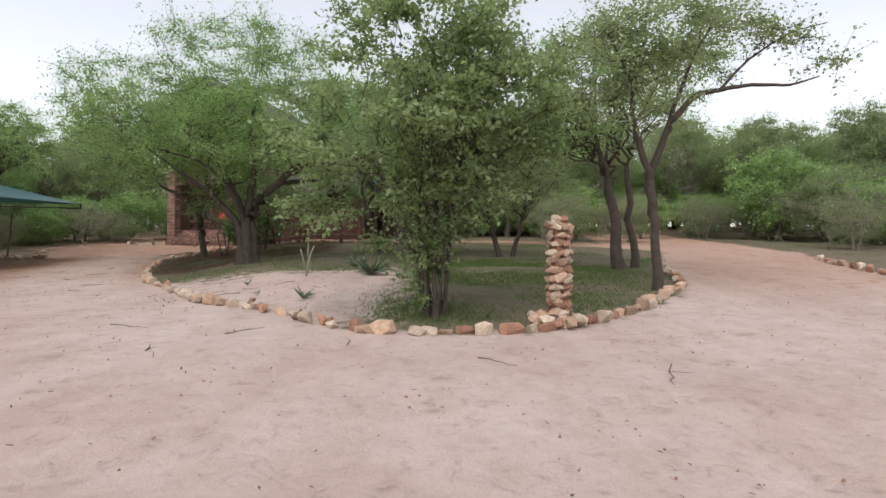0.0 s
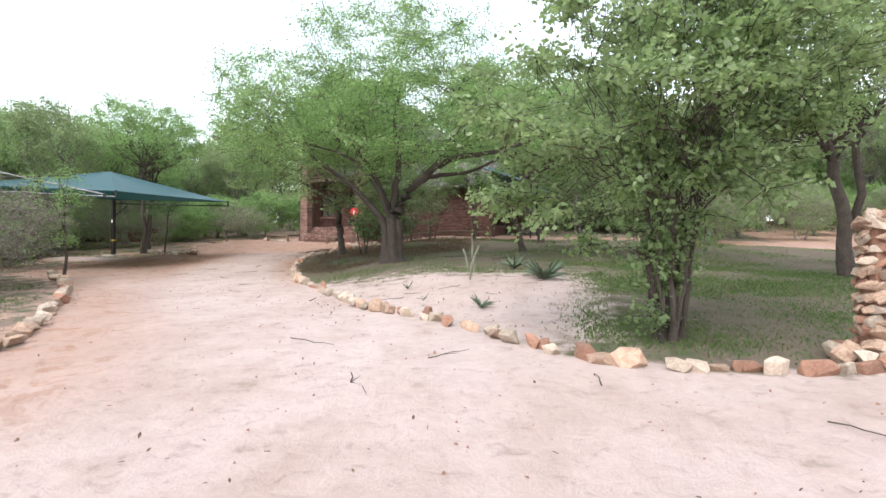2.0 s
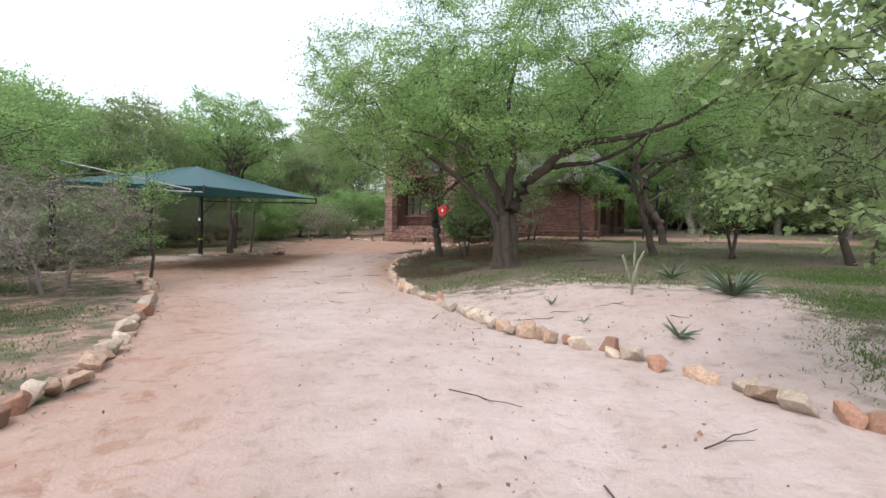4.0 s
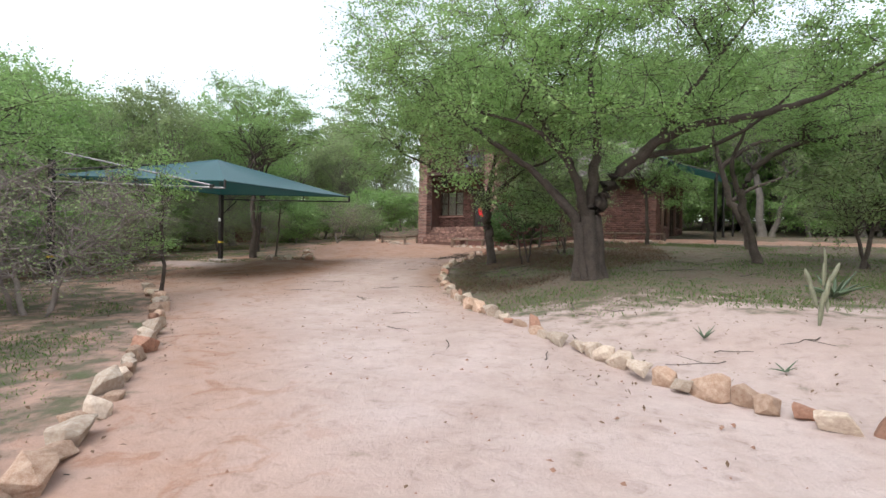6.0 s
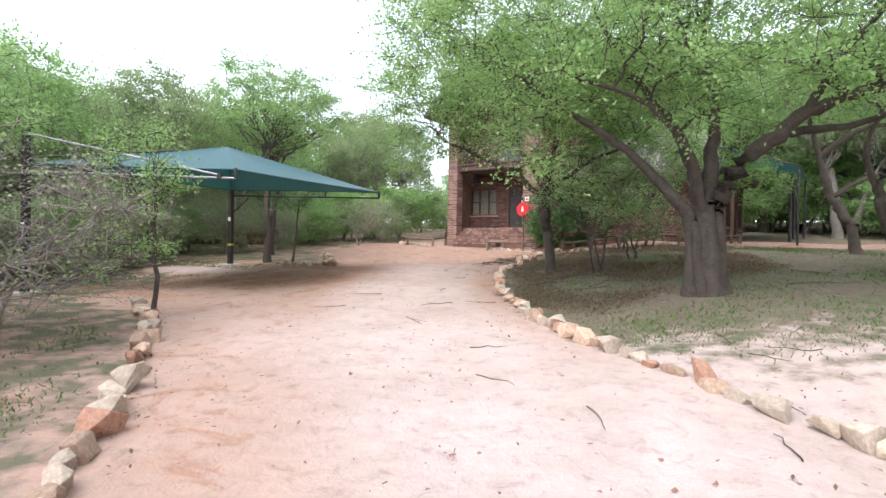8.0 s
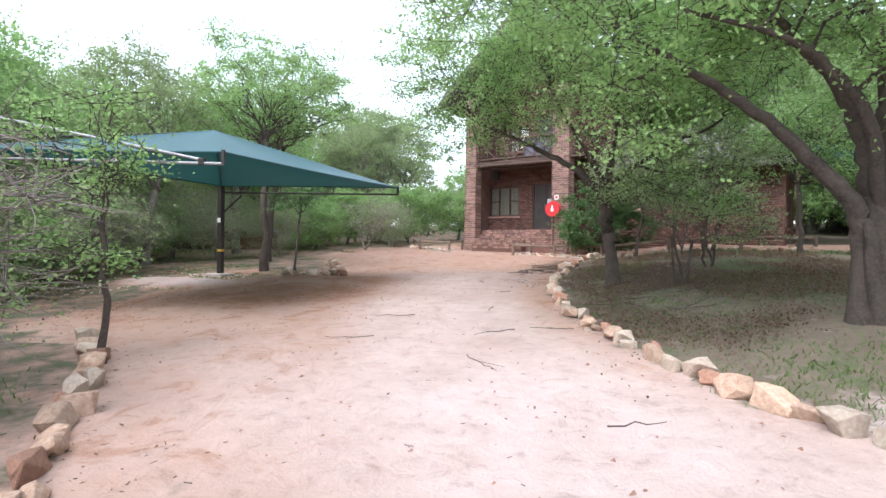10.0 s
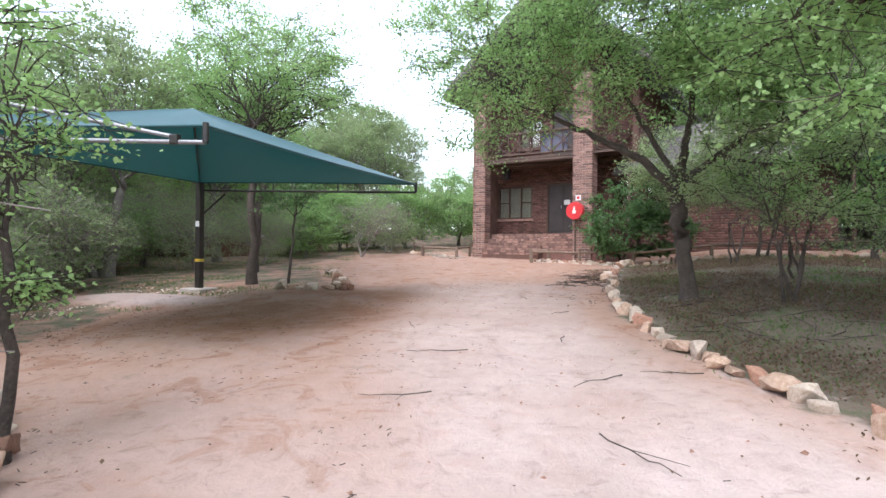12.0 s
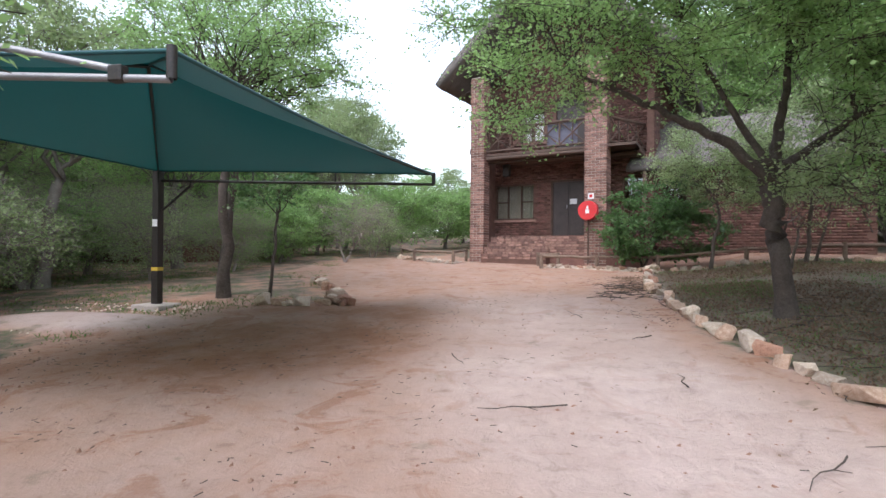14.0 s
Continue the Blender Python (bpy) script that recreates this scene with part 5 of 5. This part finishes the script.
pole("eave_beam", (1.2, 1.45, 2.72), (7.8, 1.45, 2.72), .06, POLE_WOOD, house)

# patio shade beside the wing
sail = new("shade_sail")
sail.matrix_world = HOUSE
v, f, n = [], [], 12
for i in range(n + 1):
    for j in range(n + 1):
        s, t = i / n, j / n
        v.append((7.1 + 2.7 * s, 1.3 + 5.2 * t, 3.75 - .95 * s - .12 * math.sin(math.pi * t) * s + .25 * math.sin(math.pi * t) * (1 - s)))
f = [[i * (n + 1) + j, (i + 1) * (n + 1) + j, (i + 1) * (n + 1) + j + 1, i * (n + 1) + j + 1] for i in range(n) for j in range(n)]
hang("net", quick_mesh("net", v, f, True), NET, sail)
for a, b in (((7.1, 1.3, 3.72), (9.8, 1.3, 2.77)), ((9.8, 1.3, 2.77), (9.8, 6.5, 2.77))):
    pipe("edge_pipe", [a, b], .025, BLACK_STEEL, sail)
for y in (1.35, 6.45):
    pipe("post", [(9.75, y, -.2), (9.75, y, 2.8)], .04, BLACK_STEEL, sail)
tagged(sail, "green shade net over the patio beside the wing", "shade sail")

# fire hose reel on its stand before the pillar
reel = new("fire_hose_reel")
reel.matrix_world = HOUSE @ pose(.2, -.28, 0)
def disc(r0, d, z, seg=28):
    bm = bmesh.new()
    bmesh.ops.create_cone(bm, cap_ends=True, segments=seg, radius1=r0, radius2=r0, depth=d)
    bmesh.ops.bevel(bm, geom=[e for e in bm.edges if abs(e.verts[0].co.z - e.verts[1].co.z) < 1e-6 and len(e.link_faces) == 2], offset=min(.012, d * .3), segments=2, affect="EDGES")
    bmesh.ops.transform(bm, matrix=Matrix.Translation(z) @ Matrix.Rotation(radians(90), 4, "X"), verts=bm.verts)
    return bm
part("drum", disc(.285, .16, (0, 0, 1.42)), RED_ENAMEL, reel, "round red enamel hose reel cover")
part("rim", disc(.3, .03, (0, .06, 1.42)), RED_ENAMEL, reel)
part("emblem", box((-.055, -.086, 1.33), (.055, -.082, 1.45), .001), WHITE_PAINT, reel, "white pictogram")
part("emblem", disc(.035, .004, (0, -.084, 1.49), 16), WHITE_PAINT, reel)
part("emblem", box((-.02, -.086, 1.52), (.02, -.082, 1.56), .001), WHITE_PAINT, reel)
part("stand", box((-.02, .02, -.2), (.02, .06, 1.3), .005), POLE_WOOD, reel, "dark steel stand")
tagged(reel, "red fire hose reel on a stand before the pillar", "fire hose reel")
sign = new("fire_sign")
sign.matrix_world = HOUSE @ pose(.22, -.03, 1.88)
part("plate", box((-.09, 0, -.09), (.09, .012, .09), .003), WHITE_PAINT, sign)
part("mark", box((-.045, -.004, -.045), (.045, -.001, .045)), RED_ENAMEL, sign)
tagged(sign, "small white and red fire sign on the pillar", "sign")


# ---- low pole fence round the house bed ----
def rail_fence(points, h=.42):
    root = new("rail_fence")
    x0, y0 = points[0]
    root.matrix_world = pose(x0, y0, gz(x0, y0))
    o = Vector((x0, y0, gz(x0, y0)))
    tops = []
    for x, y in points:
        b = Vector((x, y, gz(x, y))) - o
        pole("post", b - Vector((0, 0, .1)), b + Vector((0, 0, h)), .055, WEATHERED, root)
        tops.append(b + Vector((0, 0, h - .06)))
    for a, b in zip(tops, tops[1:]):
        pole("rail", a, b, .04, WEATHERED, root)
    return tagged(root, "low rustic wooden pole fence", "fence", "low fences")


rail_fence([(-19.0, 32.9), (-17.9, 31.0), (-16.4, 30.5)])
rail_fence([(-16.4, 30.5), (-16.2, 31.6)])
rail_fence([(-13.6, 30.0), (-13.45, 29.2), (-11.9, 28.9), (-10.3, 28.9), (-8.2, 28.6), (-6.2, 28.1), (-4.4, 27.7)])
rail_fence([(-13.6, 30.0), (-13.0, 30.15)], .4)

# ---- beyond the carport: low brick wall, lattice screen, thatched cottage ----
def low_wall(x, y, turn, length, h):
    root = new("low_brick_wall")
    root.matrix_world = pose(x, y, gz(x, y) - .1, 0, 0, turn)
    part("wall", box((0, 0, 0), (length, .24, h), .01), BRICK_ISLE, root)
    part("coping", box((-.04, -.04, h), (length + .04, .28, h + .07), .01), CONCRETE, root)
    tagged(root, "low red-brown brick garden wall", "wall")


low_wall(-30.0, 29.0, 8, 5.6, .95)
lat = new("lattice_screen")
lat.matrix_world = pose(-26.6, 35.0, gz(-26.6, 35), 0, 0, 12)
for k in range(16):
    pole("slat", (k * .16 - .5, 0, 0), (k * .16 + .7, 0, 1.8), .022, WEATHERED, lat, 5)
for x in (0, 1.6, 3.0):
    pole("post", (x, .05, -.1), (x, .05, 2.0), .06, WEATHERED, lat)
tagged(lat, "slanting weathered pole lattice screen", "screen")


def cottage(x, y, turn):
    root = new("cottage")
    root.matrix_world = pose(x, y, gz(x, y), 0, 0, turn)
    part("wall", box((-4, 0, -.3), (-.6, .25, 2.6)), BRICK_ISLE, root, "brown brick wall")
    part("wall", box((.4, 0, -.3), (4, .25, 2.6)), PLASTER, root, "beige plastered wall")
    part("wall", box((-.6, 0, 2.1), (.4, .25, 2.6)), PLASTER, root)
    part("wall", box((-4, .25, -.3), (-3.75, 6, 2.6)), BRICK_ISLE, root)
    part("wall", box((3.75, .25, -.3), (4, 6, 2.6)), PLASTER, root)
    part("wall", box((-4, 6, -.3), (4, 6.25, 2.6)), BRICK_ISLE, root)
    part("door", box((-.6, .1, -.05), (.4, .16, 2.1)), DOOR_PAINT, root)
    for a, b in ((-1, 1), (1, 1)):
        pass
    bm = bmesh.new()
    lo = [(-4.8, -.8, 2.35), (4.8, -.8, 2.35), (4.8, 7, 2.35), (-4.8, 7, 2.35)]
    hi = [(-2, 3.1, 5.2), (2, 3.1, 5.2)]
    b0 = [bm.verts.new(p) for p in lo]
    b1 = [bm.verts.new((p[0], p[1], p[2] + .3)) for p in lo]
    t = [bm.verts.new(p) for p in hi]
    bm.faces.new(b0[::-1])
    for i in range(4):
        bm.faces.new((b0[i], b0[(i + 1) % 4], b1[(i + 1) % 4], b1[i]))
    for k in ((b1[0], b1[1], t[1], t[0]), (b1[1], b1[2], t[1]), (b1[2], b1[3], t[0], t[1]), (b1[3], b1[0], t[0])):
        bm.faces.new(k)
    part("roof", bm, THATCH, root, "weathered thatched roof")
    tagged(root, "thatched brick and plaster cottage among trees", "house", "cottages")


cottage(-36.5, 27.0, 38)
cottage(-37.5, 40.0, 28)


# ---- plants at ground level ----
def aloe(x, y, n, length, seed):
    r = np.random.default_rng(seed)
    root = new("aloe")
    root.matrix_world = pose(x, y, gz(x, y))
    for k in range(n):
        a = k * 2.4
        up = r.uniform(.15, .8) * (1 - .35 * k / n) + .2
        ln = length * r.uniform(.75, 1.1)
        m = Mass()
        d = np.array([math.cos(a), math.sin(a), 0])
        t = np.linspace(0, 1, 6)[:, None]
        p = d * t * ln * (1.1 - .5 * up) + np.array([0, 0, 1]) * (t * up - .35 * (1 - up) * t ** 2) * ln + np.array([0, 0, .03])
        m.tube(p, np.array([.6, 1, .9, .7, .4, .05]) * length * .05, 6)
        hang("leaf", m.mesh("leaf", True), SUCCULENT, root)
    tagged(root, "spiky grey-green aloe rosette on bare sand", "succulent", "aloes")


aloe(-1.75, 13.3, 30, .68, 1)
aloe(-2.5, 15.4, 16, .55, 2)
aloe(-2.8, 10.8, 12, .34, 3)
aloe(-4.6, 12.7, 7, .2, 4)
aloe(-4.0, 11.6, 6, .16, 5)


def prickly(x, y):
    root = new("prickly_pear")
    root.matrix_world = pose(x, y, gz(x, y))
    pads = [((0, 0, .22), (.055, .05, .26), 0, 5), ((.07, 0, .5), (.06, .04, .2), 30, 14), ((-.1, 0, .42), (.055, .04, .2), -20, -16), ((.03, .02, .72), (.055, .04, .2), 60, 4),
            ((.15, 0, .72), (.05, .035, .15), 10, 24), ((.03, 0, .92), (.03, .03, .13), 0, -6), ((-.16, .02, .64), (.05, .035, .14), 0, -20), ((.08, .05, .3), (.06, .035, .13), 80, 30)]
    for c, s, rz, ry in pads:
        bm = bmesh.new()
        bmesh.ops.create_icosphere(bm, subdivisions=2, radius=1)
        bmesh.ops.transform(bm, matrix=pose(*c, 0, ry, rz) @ Matrix.Diagonal((s[0] * .62, s[1] * .7, s[2], 1)), verts=bm.verts)
        part("pad", bm, CACTUS, root, shade_smooth=True)
    root.scale = (.85, .85, .9)
    tagged(root, "pale green prickly pear cactus on bare sand", "cactus")


prickly(-3.3, 13.1)


def scatter_stuff(name, poly, count, maker, mat, label, seed, keep=None, soft=.12):
    r = np.random.default_rng(seed)
    p = np.array(poly)
    lo, hi = p.min(0), p.max(0)
    xy = r.uniform(lo, hi, size=(count * 4, 2))
    ok = inside(xy[:, 0], xy[:, 1], poly)
    if keep is not None:
        ok &= keep(xy[:, 0], xy[:, 1], r)
    xy = xy[ok][:count]
    xy = xy + r.normal(size=xy.shape) * soft
    c = np.column_stack([xy, ground_z(xy[:, 0], xy[:, 1])])
    v, f = maker(c, r)
    return tagged(hang(name, quick_mesh(name, v, f), mat), label, name.replace("_", " "), kind="stuff")


def blades(c, r, h=.045):
    n = len(c)
    a = r.uniform(0, 2 * np.pi, n)
    d = np.column_stack([np.cos(a), np.sin(a), np.zeros(n)])
    hh = h * r.uniform(.4, 1.4, (n, 1))
    w = d * .009
    lean = np.column_stack([r.normal(size=(n, 2)) * .6, np.ones(n)]) * hh
    c = c - np.array([0, 0, .02])
    return np.stack([c - w, c + w, c + w * .4 + lean, c - w * .4 + lean], 1).reshape(-1, 3), np.arange(n * 4).reshape(n, 4)


def litter(c, r):
    n = len(c)
    v, f = leaves_arrays(c + np.array([0, 0, .03]) + r.uniform(0, .02, (n, 1)) * np.array([0, 0, 1]), .042, r, up=3.0, aspect=.3)
    return v, f


def patchy(scale, cut):
    def keep(x, y, r):
        return np.array([noise.noise(Vector((a * scale, b * scale, 3.3))) > cut + r.uniform(-.12, .12) for a, b in zip(x, y)])
    return keep


def shaded(x, y, r):
    bare = (x > -7.4) & (x < -1.2) & (y < 14.2)
    return patchy(.45, -.12)(x, y, r) & ~bare


scatter_stuff("grass", [(-.9, 8.3), (.4, 8.1), (2.6, 9.0), (4.6, 11.4), (5.2, 13.6), (5.6, 17), (3, 19), (-1.5, 18), (-.8, 12.5), (-1.3, 10.2)], 45000, blades, GRASS, "green mown-looking grass under the shrub tree", 21, patchy(.7, -.35), .25)
scatter_stuff("grass", [(-10.3, 23.4), (-9.1, 23.2), (-8.8, 25.0), (-10.3, 25.4)], 6000, blades, GRASS, "bright green grass patch by the border stones", 22)
scatter_stuff("grass", ISLAND_POLY, 60000, blades, GRASS, "short patchy green grass under the trees", 1, shaded)
scatter_stuff("grass", [(-8.6, 6.6), (-10.6, 9.2), (-13, 11.8), (-15.5, 13.8), (-19, 14), (-18, 3), (-9, 3)], 26000, blades, GRASS, "short patchy green grass beside the drive", 2, patchy(.5, -.05))
scatter_stuff("grass", [(-17, 22.2), (-18.5, 25.5), (-21, 32), (-19, 36), (-34, 36), (-34, 16), (-20, 17)], 40000, blades, GRASS, "short green grass behind the carport", 3, patchy(.4, -.05))
scatter_stuff("grass", RIGHT_POLY[:5] + [(26, -6), (28, 36), (15, 36)], 30000, blades, GRASS, "short green grass beyond the far drive", 4, patchy(.3, -.2))
scatter_stuff("leaf_litter", [(-10.4, 19.2), (-10.7, 24), (-10.4, 28), (-5, 27), (-4.4, 21), (-6.4, 18.4), (-8.2, 16.2), (-9.1, 17)], 42000, litter, LITTER, "dry leaf litter under the thorn trees", 5, patchy(.6, -.2))
scatter_stuff("leaf_litter", ISLAND_POLY, 5000, litter, LITTER, "scattered dry leaves on the island", 6)
scatter_stuff("leaf_litter", [(-8.3, 6.4), (-10.3, 9.0), (-13, 11.8), (-16, 14), (-19, 20), (-30, 26), (-30, 2)], 8000, litter, LITTER, "dry leaves beside the drive", 7)
DRIVE_POLY = [(9, 14), (5.2, 11), (2, 7.7), (-1.4, 7.3), (-5, 10.7), (-8.5, 14.8), (-10.5, 18.8), (-11.2, 24), (-11, 28), (-17, 30), (-18, 25), (-15.6, 22), (-19, 19), (-19, 15), (-14.6, 13.2), (-10.8, 9.6), (-8, 5.6), (-6, 0), (9, 0)]
scatter_stuff("leaf_litter", DRIVE_POLY, 380, litter, LITTER, "a few dry leaves on the sand", 8)


def pebbles(poly, count, seed, mat=STONE_RED, size=.012, label="small reddish pebbles on the sand"):
    r = np.random.default_rng(seed)
    p = np.array(poly)
    xy = r.uniform(p.min(0), p.max(0), size=(count * 3, 2))
    xy = xy[inside(xy[:, 0], xy[:, 1], poly)][:count]
    o = np.array([[1, 0, 0], [0, 1, 0], [-1, 0, 0], [0, -1, 0], [.2, .1, .8]])
    q = np.array([[0, 1, 4], [1, 2, 4], [2, 3, 4], [3, 0, 4]])
    n = len(xy)
    s = size * r.uniform(.5, 1.8, (n, 1, 1))
    c = np.column_stack([xy, ground_z(xy[:, 0], xy[:, 1]) + .004])
    v = c[:, None] + (o[None] + r.normal(size=(n, 5, 3)) * .25) * s
    f = (np.arange(n)[:, None, None] * 5 + q[None]).reshape(-1, 3)
    tagged(hang("pebbles", quick_mesh("pebbles", v.reshape(-1, 3), f), mat), label, "pebbles", kind="stuff")


pebbles(DRIVE_POLY, 1500, 3)
pebbles([(-22, 16.5), (-21, 21), (-18.6, 21.3), (-18.2, 20.4), (-19.5, 19.2), (-20.5, 16.5)], 420, 4, STONE_PALE, .022, "pale rubble strewn beside the carport post")
pebbles([(-16, 30.9), (-18.8, 33), (-19.3, 32.6), (-16.6, 30.1)], 160, 5, STONE_PALE, .05, "pale rubble along the low fence")
pebbles([(-13.6, 29.3), (-10.3, 28.2), (-10.2, 28.9), (-13.4, 29.9)], 240, 6, STONE_PALE, .05, "pale rubble along the low fence")
scatter_stuff("leaf_litter", [(-12.0, 22.2), (-10.9, 21.6), (-10.9, 27.2), (-12.4, 26.6)], 1500, litter, LITTER, "dry leaves and debris at the drive's edge", 9, patchy(.8, 0.0))
scatter_stuff("leaf_litter", [(-5, 10.6), (-8.4, 14.6), (-10.4, 18.8), (-11.0, 18.6), (-9.0, 14.4), (-5.6, 10.4)], 700, litter, LITTER, "dry leaves and debris at the drive's edge", 10, patchy(.8, 0.0))
scatter_stuff("leaf_litter", [(-8.2, 6.6), (-10.4, 9.6), (-14, 13.2), (-13.6, 13.6), (-9.8, 9.6), (-7.4, 6.4)], 700, litter, LITTER, "dry leaves and debris at the drive's edge", 11, patchy(.8, 0.0))


def crumbs(c, r):
    """Short bits of twig and bark lying on the sand."""
    n = len(c)
    a = r.uniform(0, 2 * np.pi, n)
    d = np.column_stack([np.cos(a), np.sin(a), r.normal(size=n) * .1]) * r.uniform(.006, .028, (n, 1))
    w = np.column_stack([-np.sin(a), np.cos(a), np.zeros(n)]) * r.uniform(.002, .005, (n, 1))
    c = c + np.array([0, 0, .006])
    up = np.array([0, 0, .005])
    v = np.stack([c - d - w, c - d + w, c + d + w, c + d - w, c - d + up, c + d + up], 1).reshape(-1, 3)
    q = np.array([[0, 1, 4], [3, 5, 2], [0, 4, 5], [0, 5, 3], [1, 2, 5], [1, 5, 4]])
    return v, (np.arange(n)[:, None, None] * 6 + q[None]).reshape(-1, 3)


PARKING = [(-19, 16), (-18.6, 20.4), (-15, 21.6), (-12, 25), (-11.2, 22), (-11.4, 19), (-13.2, 16.4), (-11.4, 13.2), (-10.2, 10.4), (-11.4, 10.8), (-14.6, 13.8)]
scatter_stuff("twig_crumbs", PARKING, 1100, crumbs, BARK, "short bits of twig and bark on trodden sand", 31, patchy(.9, .05), .2)
scatter_stuff("twig_crumbs", [(-10.9, 18.6), (-11.6, 22), (-12.2, 26.6), (-10.7, 27), (-10.4, 20)], 800, crumbs, BARK, "twig debris along the border stones", 32, None, .25)
scatter_stuff("twig_crumbs", [(-10.3, 19.2), (-10.5, 27), (-6, 27), (-6, 18.6), (-8, 16.2)], 2600, crumbs, BARK, "twig debris among the leaf litter", 33, None, .2)
scatter_stuff("twig_crumbs", [(-8.0, 5.8), (-10.6, 9.4), (-14.6, 13.4), (-14.0, 12.4), (-10.4, 8.6), (-7.6, 5.4)], 500, crumbs, BARK, "twig debris along the border stones", 34, None, .25)
scatter_stuff("twig_crumbs", DRIVE_POLY, 260, crumbs, BARK, "sparse bits of twig on the sand", 35)


def stick(x, y, ln, seed):
    r = np.random.default_rng(seed)
    a = r.uniform(0, 6.28)
    n = 6
    t = np.linspace(-.5, .5, n)
    px, py = x + np.cos(a) * t * ln + r.normal(size=n) * .03 * ln, y + np.sin(a) * t * ln + r.normal(size=n) * .03 * ln
    p = np.column_stack([px, py, ground_z(px, py) + .02 + r.uniform(0, .02, n)])
    o = p[0].copy()
    m = Mass()
    m.tube(p - o, np.linspace(.007, .003, n), 5)
    if ln > .5:
        e = (p[3] + np.array([r.normal() * .15, r.normal() * .15, .02])) - o
        m.tube(np.array([p[2] - o, (p[2] - o + e) / 2, e]), [.004, .003, .002], 5)
    ob = hang("fallen_twig", m.mesh("fallen_twig", True), BARK)
    ob.location = o
    tagged(ob, "thin dry fallen twig on the ground", "twig", "fallen twigs")


sr = np.random.default_rng(77)
TWIG_SPOTS = [(-10.9, 16.9), (-10.2, 17.4), (-11.4, 18.6), (-9.0, 13.9), (-8.6, 12.6), (-7.6, 11.9), (-12.8, 17.6), (-11.6, 20.2), (-12.4, 21.5), (-10.6, 15.2), (-4.6, 7.9), (-2.8, 7.6), (-1.2, 6.9), (.6, 5.9), (-3.4, 6.3), (2.3, 5.4), (-12.6, 15.9), (-13.6, 18.9)]
for k, (x, y) in enumerate(TWIG_SPOTS):
    stick(x, y, float(sr.uniform(.3, .8)), k)
for k in range(26):
    stick(float(sr.uniform(-10.3, -8.9)) + .25 * k % 1.5, float(sr.uniform(19, 27)), float(sr.uniform(.3, .9)), 100 + k)
for k in range(16):
    stick(float(sr.uniform(-6.5, -1)), float(sr.uniform(11.5, 15)), float(sr.uniform(.25, .6)), 200 + k)
for k in range(14):
    stick(float(sr.uniform(-11.6, -10.9)), float(sr.uniform(22.5, 26)), float(sr.uniform(.5, 1.0)), 300 + k)
for k in range(40):
    stick(float(sr.uniform(-11.9, -11.0)), float(sr.uniform(23.2, 25.4)), float(sr.uniform(.3, .8)), 500 + k)
for k in range(30):
    stick(float(sr.uniform(-10.2, -7.6)), float(sr.uniform(18.4, 22)), float(sr.uniform(.25, .7)), 600 + k)
for k in range(8):
    stick(float(sr.uniform(-4.5, -2.5)), float(sr.uniform(18.5, 22)), float(sr.uniform(.8, 1.6)), 400 + k)
